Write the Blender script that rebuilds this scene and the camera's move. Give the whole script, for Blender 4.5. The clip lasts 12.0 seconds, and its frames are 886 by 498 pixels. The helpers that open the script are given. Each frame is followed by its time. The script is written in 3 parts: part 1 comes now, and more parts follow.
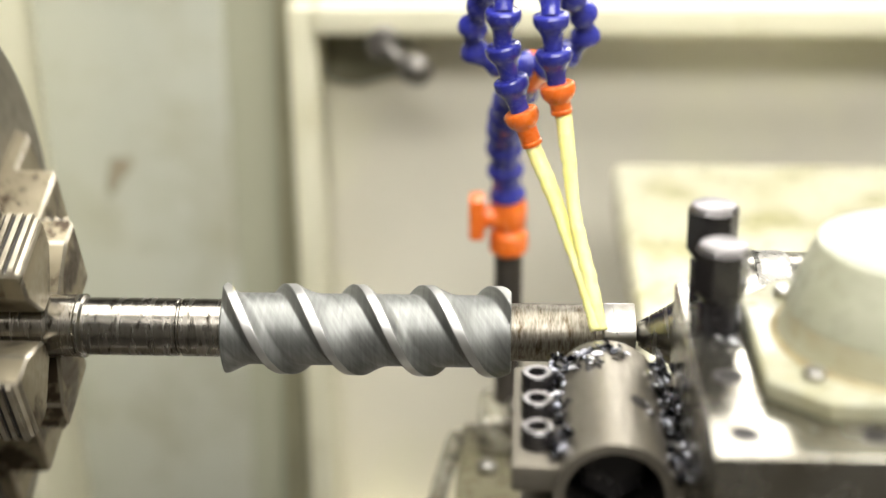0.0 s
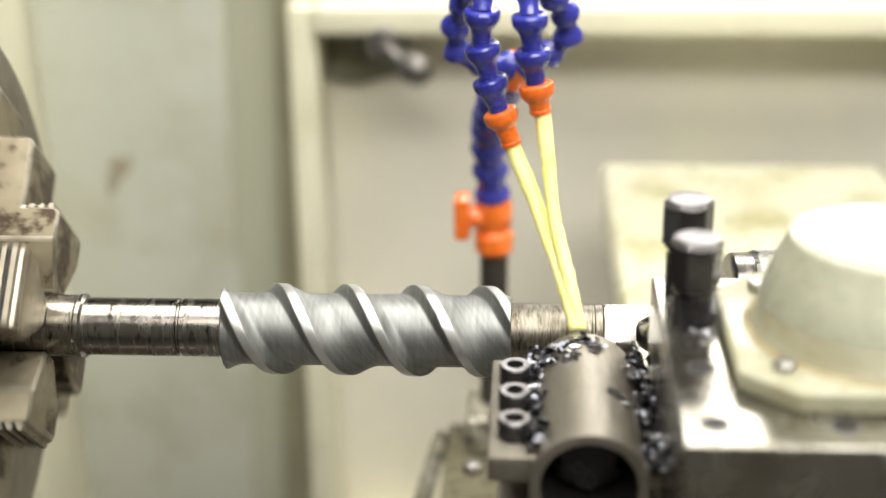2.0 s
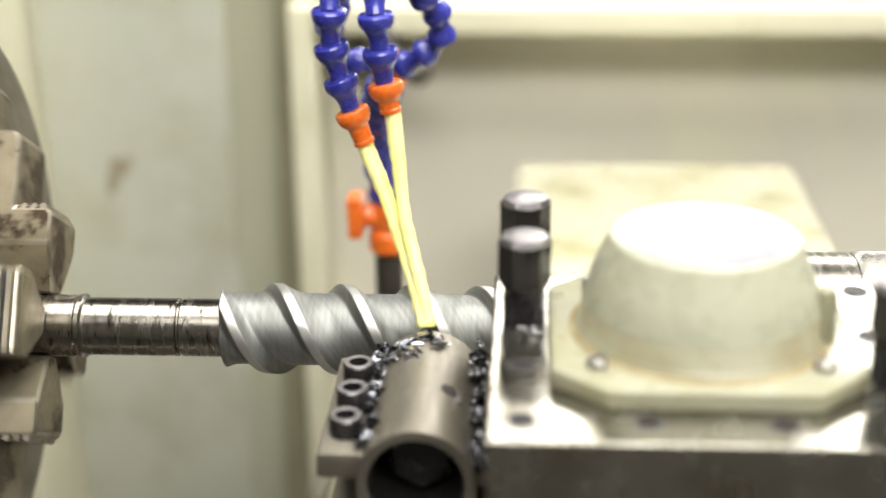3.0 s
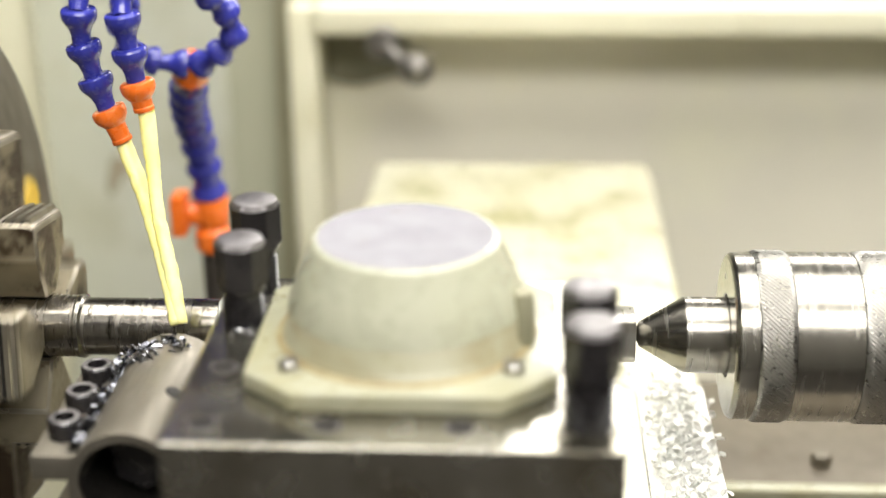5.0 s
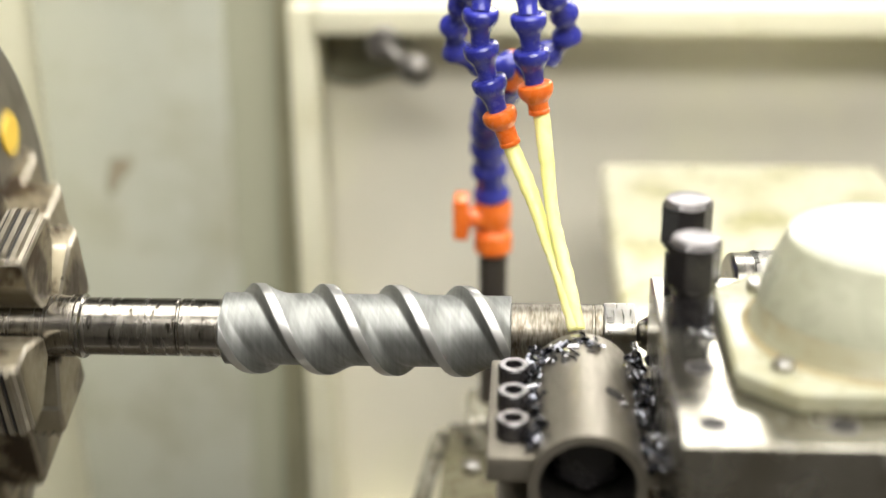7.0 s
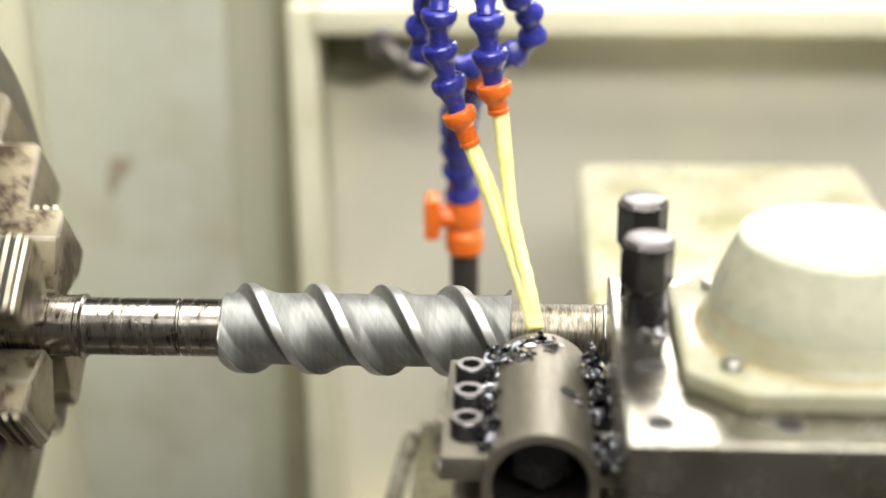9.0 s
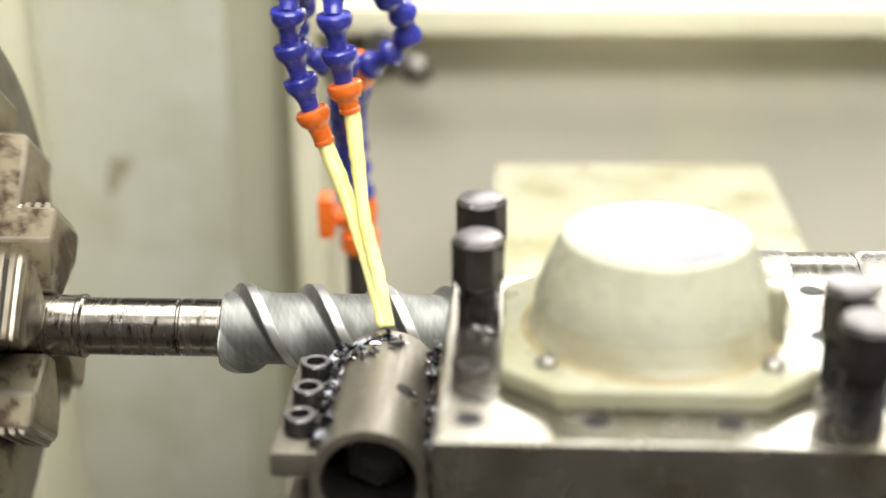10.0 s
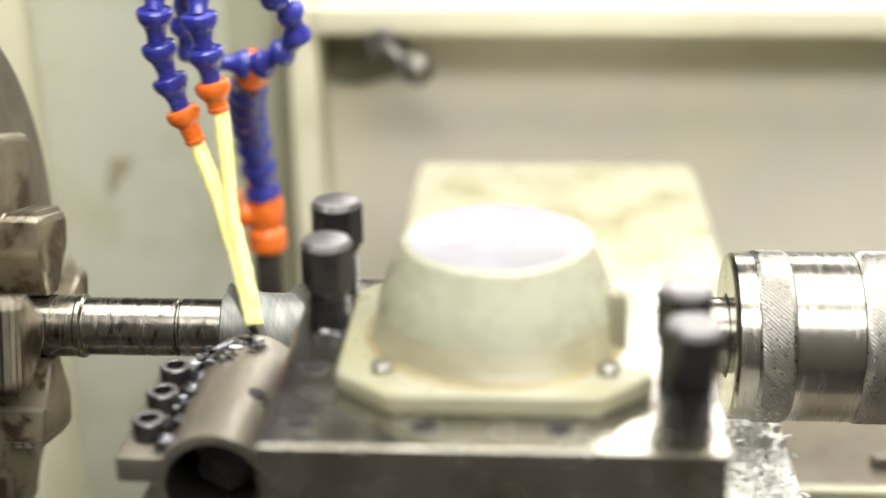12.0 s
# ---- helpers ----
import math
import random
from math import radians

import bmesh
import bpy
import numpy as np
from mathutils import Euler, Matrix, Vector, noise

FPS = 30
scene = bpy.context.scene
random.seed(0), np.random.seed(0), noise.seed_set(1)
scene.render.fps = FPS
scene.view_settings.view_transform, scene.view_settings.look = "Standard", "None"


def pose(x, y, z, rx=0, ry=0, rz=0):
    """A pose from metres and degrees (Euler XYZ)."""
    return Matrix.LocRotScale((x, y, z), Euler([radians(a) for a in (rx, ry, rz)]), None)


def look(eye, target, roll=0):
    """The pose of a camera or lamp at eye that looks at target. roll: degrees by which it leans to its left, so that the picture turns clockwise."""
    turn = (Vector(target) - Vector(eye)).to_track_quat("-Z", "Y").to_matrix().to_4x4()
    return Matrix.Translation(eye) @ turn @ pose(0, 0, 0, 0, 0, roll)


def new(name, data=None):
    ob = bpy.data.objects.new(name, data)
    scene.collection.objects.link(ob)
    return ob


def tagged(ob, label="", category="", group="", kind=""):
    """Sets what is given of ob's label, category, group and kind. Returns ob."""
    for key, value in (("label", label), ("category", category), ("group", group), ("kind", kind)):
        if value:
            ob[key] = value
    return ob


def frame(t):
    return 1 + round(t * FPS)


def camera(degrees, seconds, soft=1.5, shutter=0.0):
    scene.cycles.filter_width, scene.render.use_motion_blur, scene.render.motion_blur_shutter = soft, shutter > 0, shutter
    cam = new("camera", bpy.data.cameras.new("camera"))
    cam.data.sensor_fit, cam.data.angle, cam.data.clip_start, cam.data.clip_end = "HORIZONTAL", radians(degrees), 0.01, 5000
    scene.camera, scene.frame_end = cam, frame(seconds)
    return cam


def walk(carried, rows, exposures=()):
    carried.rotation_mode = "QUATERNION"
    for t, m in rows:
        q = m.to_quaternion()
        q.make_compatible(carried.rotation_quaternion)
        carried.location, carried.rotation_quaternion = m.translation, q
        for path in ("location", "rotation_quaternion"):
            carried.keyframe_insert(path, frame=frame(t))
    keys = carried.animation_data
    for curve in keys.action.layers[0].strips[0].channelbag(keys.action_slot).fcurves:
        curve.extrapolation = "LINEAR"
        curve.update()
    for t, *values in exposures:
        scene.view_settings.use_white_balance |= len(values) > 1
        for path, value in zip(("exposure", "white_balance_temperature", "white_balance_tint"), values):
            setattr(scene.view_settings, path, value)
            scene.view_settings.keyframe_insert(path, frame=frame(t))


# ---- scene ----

# ---------------------------------------------------------------- camera
AX = 1.10                                # height of the lathe's spindle axis over the floor
cam = camera(34.18, 12.0, soft=1.35, shutter=0.4)
STAND = pose(0.2305, -0.6494, 0.3101 + AX, 90 - 22.226, 0, 3.488) @ pose(0, 0, 0, 0, 0, -0.654)
walk(cam, [(0.0, STAND), (12.0, STAND)])
cam.data.dof.use_dof = True
cam.data.dof.focus_distance = 0.712
cam.data.dof.aperture_fstop = 3.4

# ---------------------------------------------------------------- movement of the machine
OMEGA = 371.9                            # degrees a second, spindle
LEAD = 0.0688                            # lead of the two-start screw
# seconds, saddle's travel along the bed, cross slide's retreat towards the operator
FEED = [
    (0.0, 0.0, 0.0070), (0.15, -0.0046, 0.0), (0.5, -0.0046, 0.0), (1.0, -0.0046, 0.0), (1.5, -0.0046, 0.0), (1.9, -0.0049, 0.0),
    (2.0, -0.0099, 0.0), (2.5, -0.0435, 0.0), (3.0, -0.0814, 0.0), (3.5, -0.1151, 0.0), (3.7, -0.1292, 0.0),
    (4.2, -0.1646, 0.0), (4.6, -0.1930, 0.0), (4.72, -0.2008, 0.0), (4.8, -0.2011, 0.0010), (4.95, -0.2011, 0.0063), (5.05, -0.1985, 0.0063),
    (5.3, -0.1660, 0.0063), (5.5, -0.1400, 0.0063), (6.0, -0.0731, 0.0066), (6.5, -0.0145, 0.0070), (6.6, -0.0062, 0.0070),
    (6.7, -0.0060, 0.0068), (6.85, -0.0105, 0.0), (7.2, -0.0105, 0.0), (8.0, -0.0105, 0.0), (8.7, -0.0107, 0.0), (8.8, -0.0155, 0.0),
    (9.0, -0.0299, 0.0), (9.5, -0.0637, 0.0), (10.0, -0.1009, 0.0), (10.5, -0.1353, 0.0), (11.0, -0.1727, 0.0), (11.3, -0.1945, 0.0),
    (11.4, -0.2008, 0.0005), (11.5, -0.2011, 0.0022), (11.62, -0.2011, 0.0062), (11.7, -0.1995, 0.0062), (12.0, -0.1644, 0.0062),
]

# ---------------------------------------------------------------- world and light
world = bpy.data.worlds.new("workshop_air")
world.use_nodes = True
world.node_tree.nodes["Background"].inputs[0].default_value = (0.9, 0.95, 1.0, 1)
world.node_tree.nodes["Background"].inputs[1].default_value = 0.03
scene.world = world
scene.view_settings.exposure = 0.0


def area_lamp(name, at, target, wide, deep, watts, colour):
    data = bpy.data.lights.new(name, "AREA")
    data.shape, data.size, data.size_y, data.energy, data.color = "RECTANGLE", wide, deep, watts, colour
    ob = new(name, data)
    ob.matrix_world = look(at, target)
    return ob


# unseen added lamps: rear for reflections on flat tops, overhead and front for fill
FIXTURES = [   # centre x, y, z, length, breadth, watts
    (1.27, 2.1, 2.22, 2.3, 1.15, 54.0),
    (0.50, 0.10, 2.95, 2.6, 1.5, 34.0),
    (0.90, -1.70, 2.95, 2.6, 1.0, 63.0),
]
for fx, fy, fz, fl, fb, fw in FIXTURES:
    area_lamp("added_panel_light", (fx, fy, fz - 0.03), (fx, fy, 0), fl, fb, fw, (1.0, 0.967, 0.955))

# ---------------------------------------------------------------- materials


def material(name, colour, rough, metal=0.0, second=None, grain=60.0, mix=(0.35, 0.7), bump=0.15, bump_scale=400.0,
             stretch=(1, 1, 1), rough_var=0.1, dirt=None, dirt_scale=14.0, dirt_edge=(0.55, 0.72), dirt_stretch=None, coat=0.0):
    """A surface with two scales of variation: a slow colour change, fine relief, and patches of dirt."""
    mat = bpy.data.materials.new(name)
    mat.use_nodes = True
    nt = mat.node_tree
    n, l = nt.nodes, nt.links
    bsdf = n["Principled BSDF"]
    bsdf.inputs["Metallic"].default_value = metal
    bsdf.inputs["Coat Weight"].default_value = coat
    tc = n.new("ShaderNodeTexCoord")
    mp = n.new("ShaderNodeMapping")
    mp.inputs["Scale"].default_value = stretch
    l.new(tc.outputs["Object"], mp.inputs[0])
    big = n.new("ShaderNodeTexNoise")
    big.inputs["Scale"].default_value, big.inputs["Detail"].default_value = grain, 5
    l.new(mp.outputs[0], big.inputs["Vector"])
    ramp = n.new("ShaderNodeMapRange")
    ramp.inputs[1].default_value, ramp.inputs[2].default_value = mix
    l.new(big.outputs["Fac"], ramp.inputs[0])
    blend = n.new("ShaderNodeMix")
    blend.data_type = "RGBA"
    blend.inputs["A"].default_value = (*colour, 1)
    blend.inputs["B"].default_value = (*(second or [c * 0.8 for c in colour]), 1)
    l.new(ramp.outputs[0], blend.inputs["Factor"])
    out = blend.outputs["Result"]
    if dirt:
        spots = n.new("ShaderNodeTexNoise")
        spots.inputs["Scale"].default_value, spots.inputs["Detail"].default_value, spots.inputs["Roughness"].default_value = dirt_scale, 6, 0.65
        if dirt_stretch:
            smear = n.new("ShaderNodeMapping")
            smear.inputs["Scale"].default_value = dirt_stretch
            l.new(tc.outputs["Object"], smear.inputs[0])
            l.new(smear.outputs[0], spots.inputs["Vector"])
        else:
            l.new(tc.outputs["Object"], spots.inputs["Vector"])
        edge = n.new("ShaderNodeMapRange")
        edge.inputs[1].default_value, edge.inputs[2].default_value = dirt_edge
        l.new(spots.outputs["Fac"], edge.inputs[0])
        over = n.new("ShaderNodeMix")
        over.data_type = "RGBA"
        l.new(edge.outputs[0], over.inputs["Factor"])
        l.new(out, over.inputs["A"])
        over.inputs["B"].default_value = (*dirt, 1)
        out = over.outputs["Result"]
    l.new(out, bsdf.inputs["Base Color"])
    fine = n.new("ShaderNodeTexNoise")
    fine.inputs["Scale"].default_value, fine.inputs["Detail"].default_value = bump_scale, 4
    l.new(mp.outputs[0], fine.inputs["Vector"])
    rr = n.new("ShaderNodeMapRange")
    rr.inputs[1].default_value, rr.inputs[2].default_value = 0.3, 0.7
    rr.inputs[3].default_value, rr.inputs[4].default_value = max(0.03, rough - rough_var), min(1, rough + rough_var)
    l.new(fine.outputs["Fac"], rr.inputs[0])
    l.new(rr.outputs[0], bsdf.inputs["Roughness"])
    bp = n.new("ShaderNodeBump")
    bp.inputs["Strength"].default_value, bp.inputs["Distance"].default_value = bump, 0.0006
    l.new(fine.outputs["Fac"], bp.inputs["Height"])
    l.new(bp.outputs[0], bsdf.inputs["Normal"])
    return mat


M_TURNED = material("turned_steel", (0.30, 0.282, 0.25), 0.25, 1.0, (0.21, 0.195, 0.168), 40, bump=0.012, bump_scale=36, stretch=(8, 1.2, 1.2), rough_var=0.06,
                    dirt=(0.045, 0.038, 0.028), dirt_scale=150, dirt_edge=(0.555, 0.66), dirt_stretch=(2.2, 0.8, 0.8))
M_ROUGH_SHAFT = material("rough_turned_steel", (0.27, 0.25, 0.208), 0.42, 0.95, (0.12, 0.106, 0.08), 60, bump=0.3, bump_scale=52, stretch=(14, 3, 3),
                         dirt=(0.085, 0.065, 0.04), dirt_scale=130, dirt_edge=(0.52, 0.66), dirt_stretch=(2.0, 0.8, 0.8))
M_SCREW = material("milled_screw_steel", (0.255, 0.262, 0.25), 0.52, 0.85, (0.205, 0.21, 0.20), 26, bump=0.06, bump_scale=24, stretch=(22, 1.5, 1.5), rough_var=0.07)
M_CREST = material("bright_crest_steel", (0.50, 0.50, 0.48), 0.42, 0.9, (0.40, 0.40, 0.385), 60, bump=0.05, bump_scale=90)
M_JAW = material("worn_jaw_steel", (0.27, 0.237, 0.165), 0.40, 0.65, (0.155, 0.128, 0.083), 34, bump=0.25, bump_scale=260,
                 dirt=(0.050, 0.034, 0.020), dirt_scale=34, dirt_edge=(0.50, 0.58))


def helical_marks(mat):
    """Cutter marks that run along the flights: light and dark streaks in the screw's own coordinates."""
    n, l = mat.node_tree.nodes, mat.node_tree.links
    bsdf = n["Principled BSDF"]
    was = bsdf.inputs["Base Color"].links[0].from_socket
    uv = n.new("ShaderNodeUVMap")
    uv.uv_map = "helix"
    mp = n.new("ShaderNodeMapping")
    mp.inputs["Scale"].default_value = (26, 5, 1)
    l.new(uv.outputs[0], mp.inputs[0])
    streak = n.new("ShaderNodeTexNoise")
    streak.inputs["Scale"].default_value, streak.inputs["Detail"].default_value, streak.inputs["Roughness"].default_value = 1.0, 5, 0.65
    l.new(mp.outputs[0], streak.inputs["Vector"])
    ramp = n.new("ShaderNodeMapRange")
    ramp.inputs[1].default_value, ramp.inputs[2].default_value = 0.32, 0.68
    ramp.inputs[3].default_value, ramp.inputs[4].default_value = 0.76, 1.14
    l.new(streak.outputs["Fac"], ramp.inputs[0])
    over = n.new("ShaderNodeMix")
    over.data_type, over.blend_type = "RGBA", "MULTIPLY"
    over.inputs["Factor"].default_value = 1.0
    l.new(was, over.inputs["A"])
    l.new(ramp.outputs[0], over.inputs["B"])
    l.new(over.outputs["Result"], bsdf.inputs["Base Color"])


helical_marks(M_SCREW)
M_JAW_EDGE = material("bare_jaw_tooth", (0.40, 0.37, 0.30), 0.36, 0.9, (0.24, 0.21, 0.16), 60, bump=0.2, bump_scale=200)
# near-black colour used inside bores, gaps and grooves and on the hole discs
M_BLACK_GAP = material("near_black_gap", (0.014, 0.012, 0.010), 0.55, 0.2, None, 60, bump=0.2)
M_CHUCK = material("chuck_body_steel", (0.19, 0.172, 0.137), 0.42, 0.6, (0.14, 0.126, 0.10), 22, bump=0.2, bump_scale=120, dirt=(0.12, 0.10, 0.07), dirt_scale=20)
M_GROUND = material("ground_steel", (0.43, 0.42, 0.395), 0.34, 1.0, (0.36, 0.35, 0.325), 16, bump=0.05, bump_scale=60, stretch=(9, 1, 1),
                    dirt=(0.25, 0.23, 0.18), dirt_scale=30, dirt_edge=(0.58, 0.75))
M_BLOCK = material("ground_block_steel", (0.40, 0.385, 0.335), 0.23, 0.95, (0.33, 0.315, 0.265), 22, bump=0.03, bump_scale=60, rough_var=0.09, dirt=(0.20, 0.175, 0.12), dirt_scale=24, dirt_edge=(0.50, 0.74))
M_BRIGHT = material("polished_steel", (0.31, 0.297, 0.264), 0.25, 1.0, (0.255, 0.242, 0.212), 20, bump=0.012, bump_scale=30, stretch=(10, 1, 1), rough_var=0.05,
                    dirt=(0.27, 0.25, 0.21), dirt_scale=60, dirt_edge=(0.56, 0.74))
M_KNURL = material("knurled_steel", (0.28, 0.272, 0.25), 0.32, 1.0, (0.22, 0.212, 0.192), 60, bump=0.0)
M_TUBE = material("boring_sleeve_steel", (0.255, 0.234, 0.192), 0.46, 0.8, (0.18, 0.162, 0.13), 18, bump=0.12, bump_scale=160, stretch=(2.5, 0.5, 2.5),
                  dirt=(0.15, 0.125, 0.095), dirt_scale=40, dirt_edge=(0.58, 0.74))
M_BLACK = material("black_oxide", (0.012, 0.011, 0.012), 0.20, 0.0, (0.022, 0.020, 0.020), 60, bump=0.02, bump_scale=220, rough_var=0.05, coat=0.1)
M_BAR = material("oily_black_bar", (0.010, 0.009, 0.010), 0.22, 0.0, (0.018, 0.016, 0.016), 50, bump=0.1, bump_scale=160)
M_WORN = material("worn_bolt_top", (0.33, 0.315, 0.32), 0.42, 0.9, (0.20, 0.19, 0.19), 90, bump=0.25, bump_scale=200)
M_CHIP = material("blued_chip", (0.080, 0.084, 0.100), 0.20, 1.0, (0.24, 0.24, 0.26), 160, bump=0.2)
M_CHIP_LIGHT = material("bright_chip", (0.34, 0.34, 0.36), 0.18, 1.0, (0.52, 0.52, 0.53), 160, bump=0.2)
M_SWARF = material("wet_bright_swarf", (0.80, 0.80, 0.76), 0.34, 0.1, (0.70, 0.70, 0.66), 120, bump=0.3)
M_CREAM = material("cream_cap_plastic", (0.405, 0.41, 0.315), 0.28, 0.0, (0.35, 0.352, 0.25), 22, bump=0.08, bump_scale=90,
                   dirt=(0.46, 0.44, 0.29), dirt_scale=9, dirt_edge=(0.52, 0.78), coat=0.25)
M_SKIRT = material("stained_skirt", (0.335, 0.325, 0.235), 0.36, 0.0, (0.28, 0.27, 0.175), 20, bump=0.1, bump_scale=90, dirt=(0.22, 0.18, 0.09), dirt_scale=24, dirt_edge=(0.46, 0.68), coat=0.2)
M_GRIME = material("brown_grime", (0.21, 0.165, 0.075), 0.5, 0.0, (0.30, 0.26, 0.14), 60, mix=(0.4, 0.6), bump=0.4, bump_scale=150)
# scuffed top, its colour held darker than the sides to offset overhead light
M_CAPTOP = material("greyed_cap_top", (0.225, 0.22, 0.242), 0.48, 0.0, (0.195, 0.19, 0.212), 60, bump=0.15, bump_scale=60, dirt=(0.20, 0.19, 0.19), dirt_scale=85, dirt_edge=(0.62, 0.72), coat=0.1)
M_FLANGE = material("yellowed_flange", (0.305, 0.302, 0.22), 0.34, 0.0, (0.26, 0.255, 0.17), 24, bump=0.1, bump_scale=90, dirt=(0.25, 0.235, 0.13), dirt_scale=30, dirt_edge=(0.46, 0.70), coat=0.25)
M_BLUE = material("blue_hose_plastic", (0.034, 0.040, 0.32), 0.24, 0.0, (0.026, 0.030, 0.24), 60, bump=0.12, bump_scale=260, rough_var=0.08, coat=0.3)
M_ORANGE = material("orange_plastic", (0.84, 0.185, 0.022), 0.28, 0.0, (0.78, 0.135, 0.015), 60, bump=0.12, bump_scale=260, rough_var=0.08, coat=0.2)
M_PIPE = material("grey_pipe", (0.085, 0.075, 0.065), 0.40, 0.5, (0.06, 0.052, 0.045), 40, bump=0.2)
M_SADDLE = material("wet_saddle_casting", (0.60, 0.585, 0.455), 0.34, 0.2, (0.54, 0.525, 0.37), 9, bump=0.25, bump_scale=70,
                    dirt=(0.38, 0.36, 0.20), dirt_scale=17, dirt_edge=(0.50, 0.66), coat=0.3)
M_CHIPPY = material("chip_strewn_casting", (0.24, 0.225, 0.16), 0.30, 0.3, (0.42, 0.40, 0.33), 70, bump=0.9, bump_scale=130, dirt=(0.05, 0.043, 0.03), dirt_scale=60, dirt_edge=(0.50, 0.60))
M_BRACKET = material("wet_olive_bracket", (0.17, 0.155, 0.095), 0.30, 0.2, (0.12, 0.11, 0.07), 24, bump=0.2, bump_scale=90, dirt=(0.045, 0.038, 0.026), dirt_scale=30, dirt_edge=(0.50, 0.62), coat=0.3)
M_BED = material("bed_casting", (0.095, 0.082, 0.060), 0.42, 0.3, (0.065, 0.055, 0.040), 10, bump=0.2, bump_scale=80, dirt=(0.045, 0.037, 0.026), dirt_scale=18)
M_LEDGE = material("ledge_casting", (0.19, 0.165, 0.125), 0.45, 0.3, (0.14, 0.12, 0.09), 10, bump=0.2, bump_scale=80, dirt=(0.12, 0.10, 0.07), dirt_scale=18)
M_PANEL = material("grey_green_sheet", (0.49, 0.50, 0.415), 0.42, 0.0, (0.40, 0.415, 0.345), 3.2, bump=0.12, bump_scale=90,
                   stretch=(1, 1, 0.45), dirt=(0.35, 0.335, 0.23), dirt_scale=6.5, dirt_edge=(0.48, 0.72), coat=0.2)
M_STRIP = material("olive_sheet", (0.40, 0.405, 0.30), 0.45, 0.0, (0.35, 0.35, 0.255), 4, bump=0.12, bump_scale=90, stretch=(1, 1, 0.4))
M_INSET = material("grey_beige_sheet", (0.79, 0.755, 0.63), 0.42, 0.0, (0.68, 0.65, 0.54), 4.0, bump=0.12, bump_scale=90,
                   dirt=(0.77, 0.75, 0.565), dirt_scale=3.4, dirt_edge=(0.5, 0.72), coat=0.2)
M_FRAME = material("cream_paint", (0.70, 0.68, 0.52), 0.38, 0.0, (0.64, 0.62, 0.46), 8, bump=0.1, bump_scale=90, dirt=(0.50, 0.47, 0.30), dirt_scale=9, dirt_edge=(0.58, 0.8))
M_OLIVE = material("dark_olive_plate", (0.17, 0.165, 0.115), 0.5, 0.1, (0.24, 0.23, 0.165), 24, bump=0.15)
# dull olive: the painted shade beside the border post, and the cap's lug
M_SHADE_AND_LUG = material("olive_shade_and_lug", (0.26, 0.25, 0.165), 0.5, 0.0, (0.21, 0.20, 0.13), 12, bump=0.15)
M_LATCH = material("dull_latch", (0.16, 0.15, 0.135), 0.4, 0.7, None, 40)
M_RUST = material("brown_smear", (0.33, 0.29, 0.205), 0.6, 0.0, None, 40)
M_WALL = material("unseen_room_plaster", (0.19, 0.185, 0.165), 0.8, 0.0, (0.15, 0.145, 0.13), 2.0, bump=0.2, bump_scale=60)
M_FLOOR = material("workshop_concrete", (0.055, 0.050, 0.043), 0.6, 0.0, (0.038, 0.034, 0.030), 2.5, bump=0.3, bump_scale=80)
M_YELLOW = material("yellow_paint", (0.80, 0.56, 0.06), 0.4, 0.0, (0.70, 0.46, 0.05), 90)
M_TUBEGLOW = bpy.data.materials.new("lit_diffuser")
M_TUBEGLOW.use_nodes = True
M_TUBEGLOW.node_tree.nodes["Principled BSDF"].inputs["Emission Color"].default_value = (1, 0.965, 0.88, 1)
M_TUBEGLOW.node_tree.nodes["Principled BSDF"].inputs["Emission Strength"].default_value = 6.0


def coolant_material():
    mat = material("milky_coolant", (0.94, 0.88, 0.32), 0.18, 0.0, (0.95, 0.91, 0.43), 30, bump=0.25, bump_scale=60, stretch=(3, 3, 0.5), rough_var=0.06)
    b = mat.node_tree.nodes["Principled BSDF"]
    b.inputs["Transmission Weight"].default_value = 0.0
    b.inputs["Subsurface Weight"].default_value = 0.6
    b.inputs["Subsurface Radius"].default_value = (0.01, 0.009, 0.004)
    b.inputs["Subsurface Scale"].default_value = 0.6
    b.inputs["IOR"].default_value = 1.34
    return mat


M_COOLANT = coolant_material()

# ---------------------------------------------------------------- mesh helpers


def thing(name, at, label, category, group="", kind=""):
    """An Empty at a thing's base; `at` is measured from the spindle axis."""
    ob = new(name)
    ob.empty_display_size = 0.02
    ob.location = (at[0], at[1], at[2] + AX)
    return tagged(ob, label, category, group, kind)


def home(ob):
    while ob.parent:
        ob = ob.parent
    return Vector(ob.location) - Vector((0, 0, AX))


def finish(name, bm, mat, sharp):
    me = bpy.data.meshes.new(name)
    bmesh.ops.recalc_face_normals(bm, faces=bm.faces)
    for f in bm.faces:
        f.smooth = True
    bm.to_mesh(me)
    bm.free()
    me.set_sharp_from_angle(angle=radians(sharp))
    me.materials.append(mat)
    return me


def part(name, bm, mat, parent, label="", sharp=26, kind=""):
    """One mesh under a thing; its corners are given from the spindle axis."""
    bmesh.ops.translate(bm, verts=bm.verts, vec=-home(parent))
    ob = new(name, finish(name, bm, mat, sharp))
    ob.parent = parent
    return tagged(ob, label, kind=kind)


def solid(name, bm, mat, label, category="", kind="", sharp=32, group=""):
    """A thing or a piece of the setting in one mesh, with its origin at its base."""
    lo = [min(v.co[i] for v in bm.verts) for i in range(3)]
    hi = [max(v.co[i] for v in bm.verts) for i in range(3)]
    base = Vector(((lo[0] + hi[0]) / 2, (lo[1] + hi[1]) / 2, lo[2]))
    bmesh.ops.translate(bm, verts=bm.verts, vec=-base)
    ob = new(name, finish(name, bm, mat, sharp))
    ob.location = base + Vector((0, 0, AX))
    return tagged(ob, label, category, group, kind)


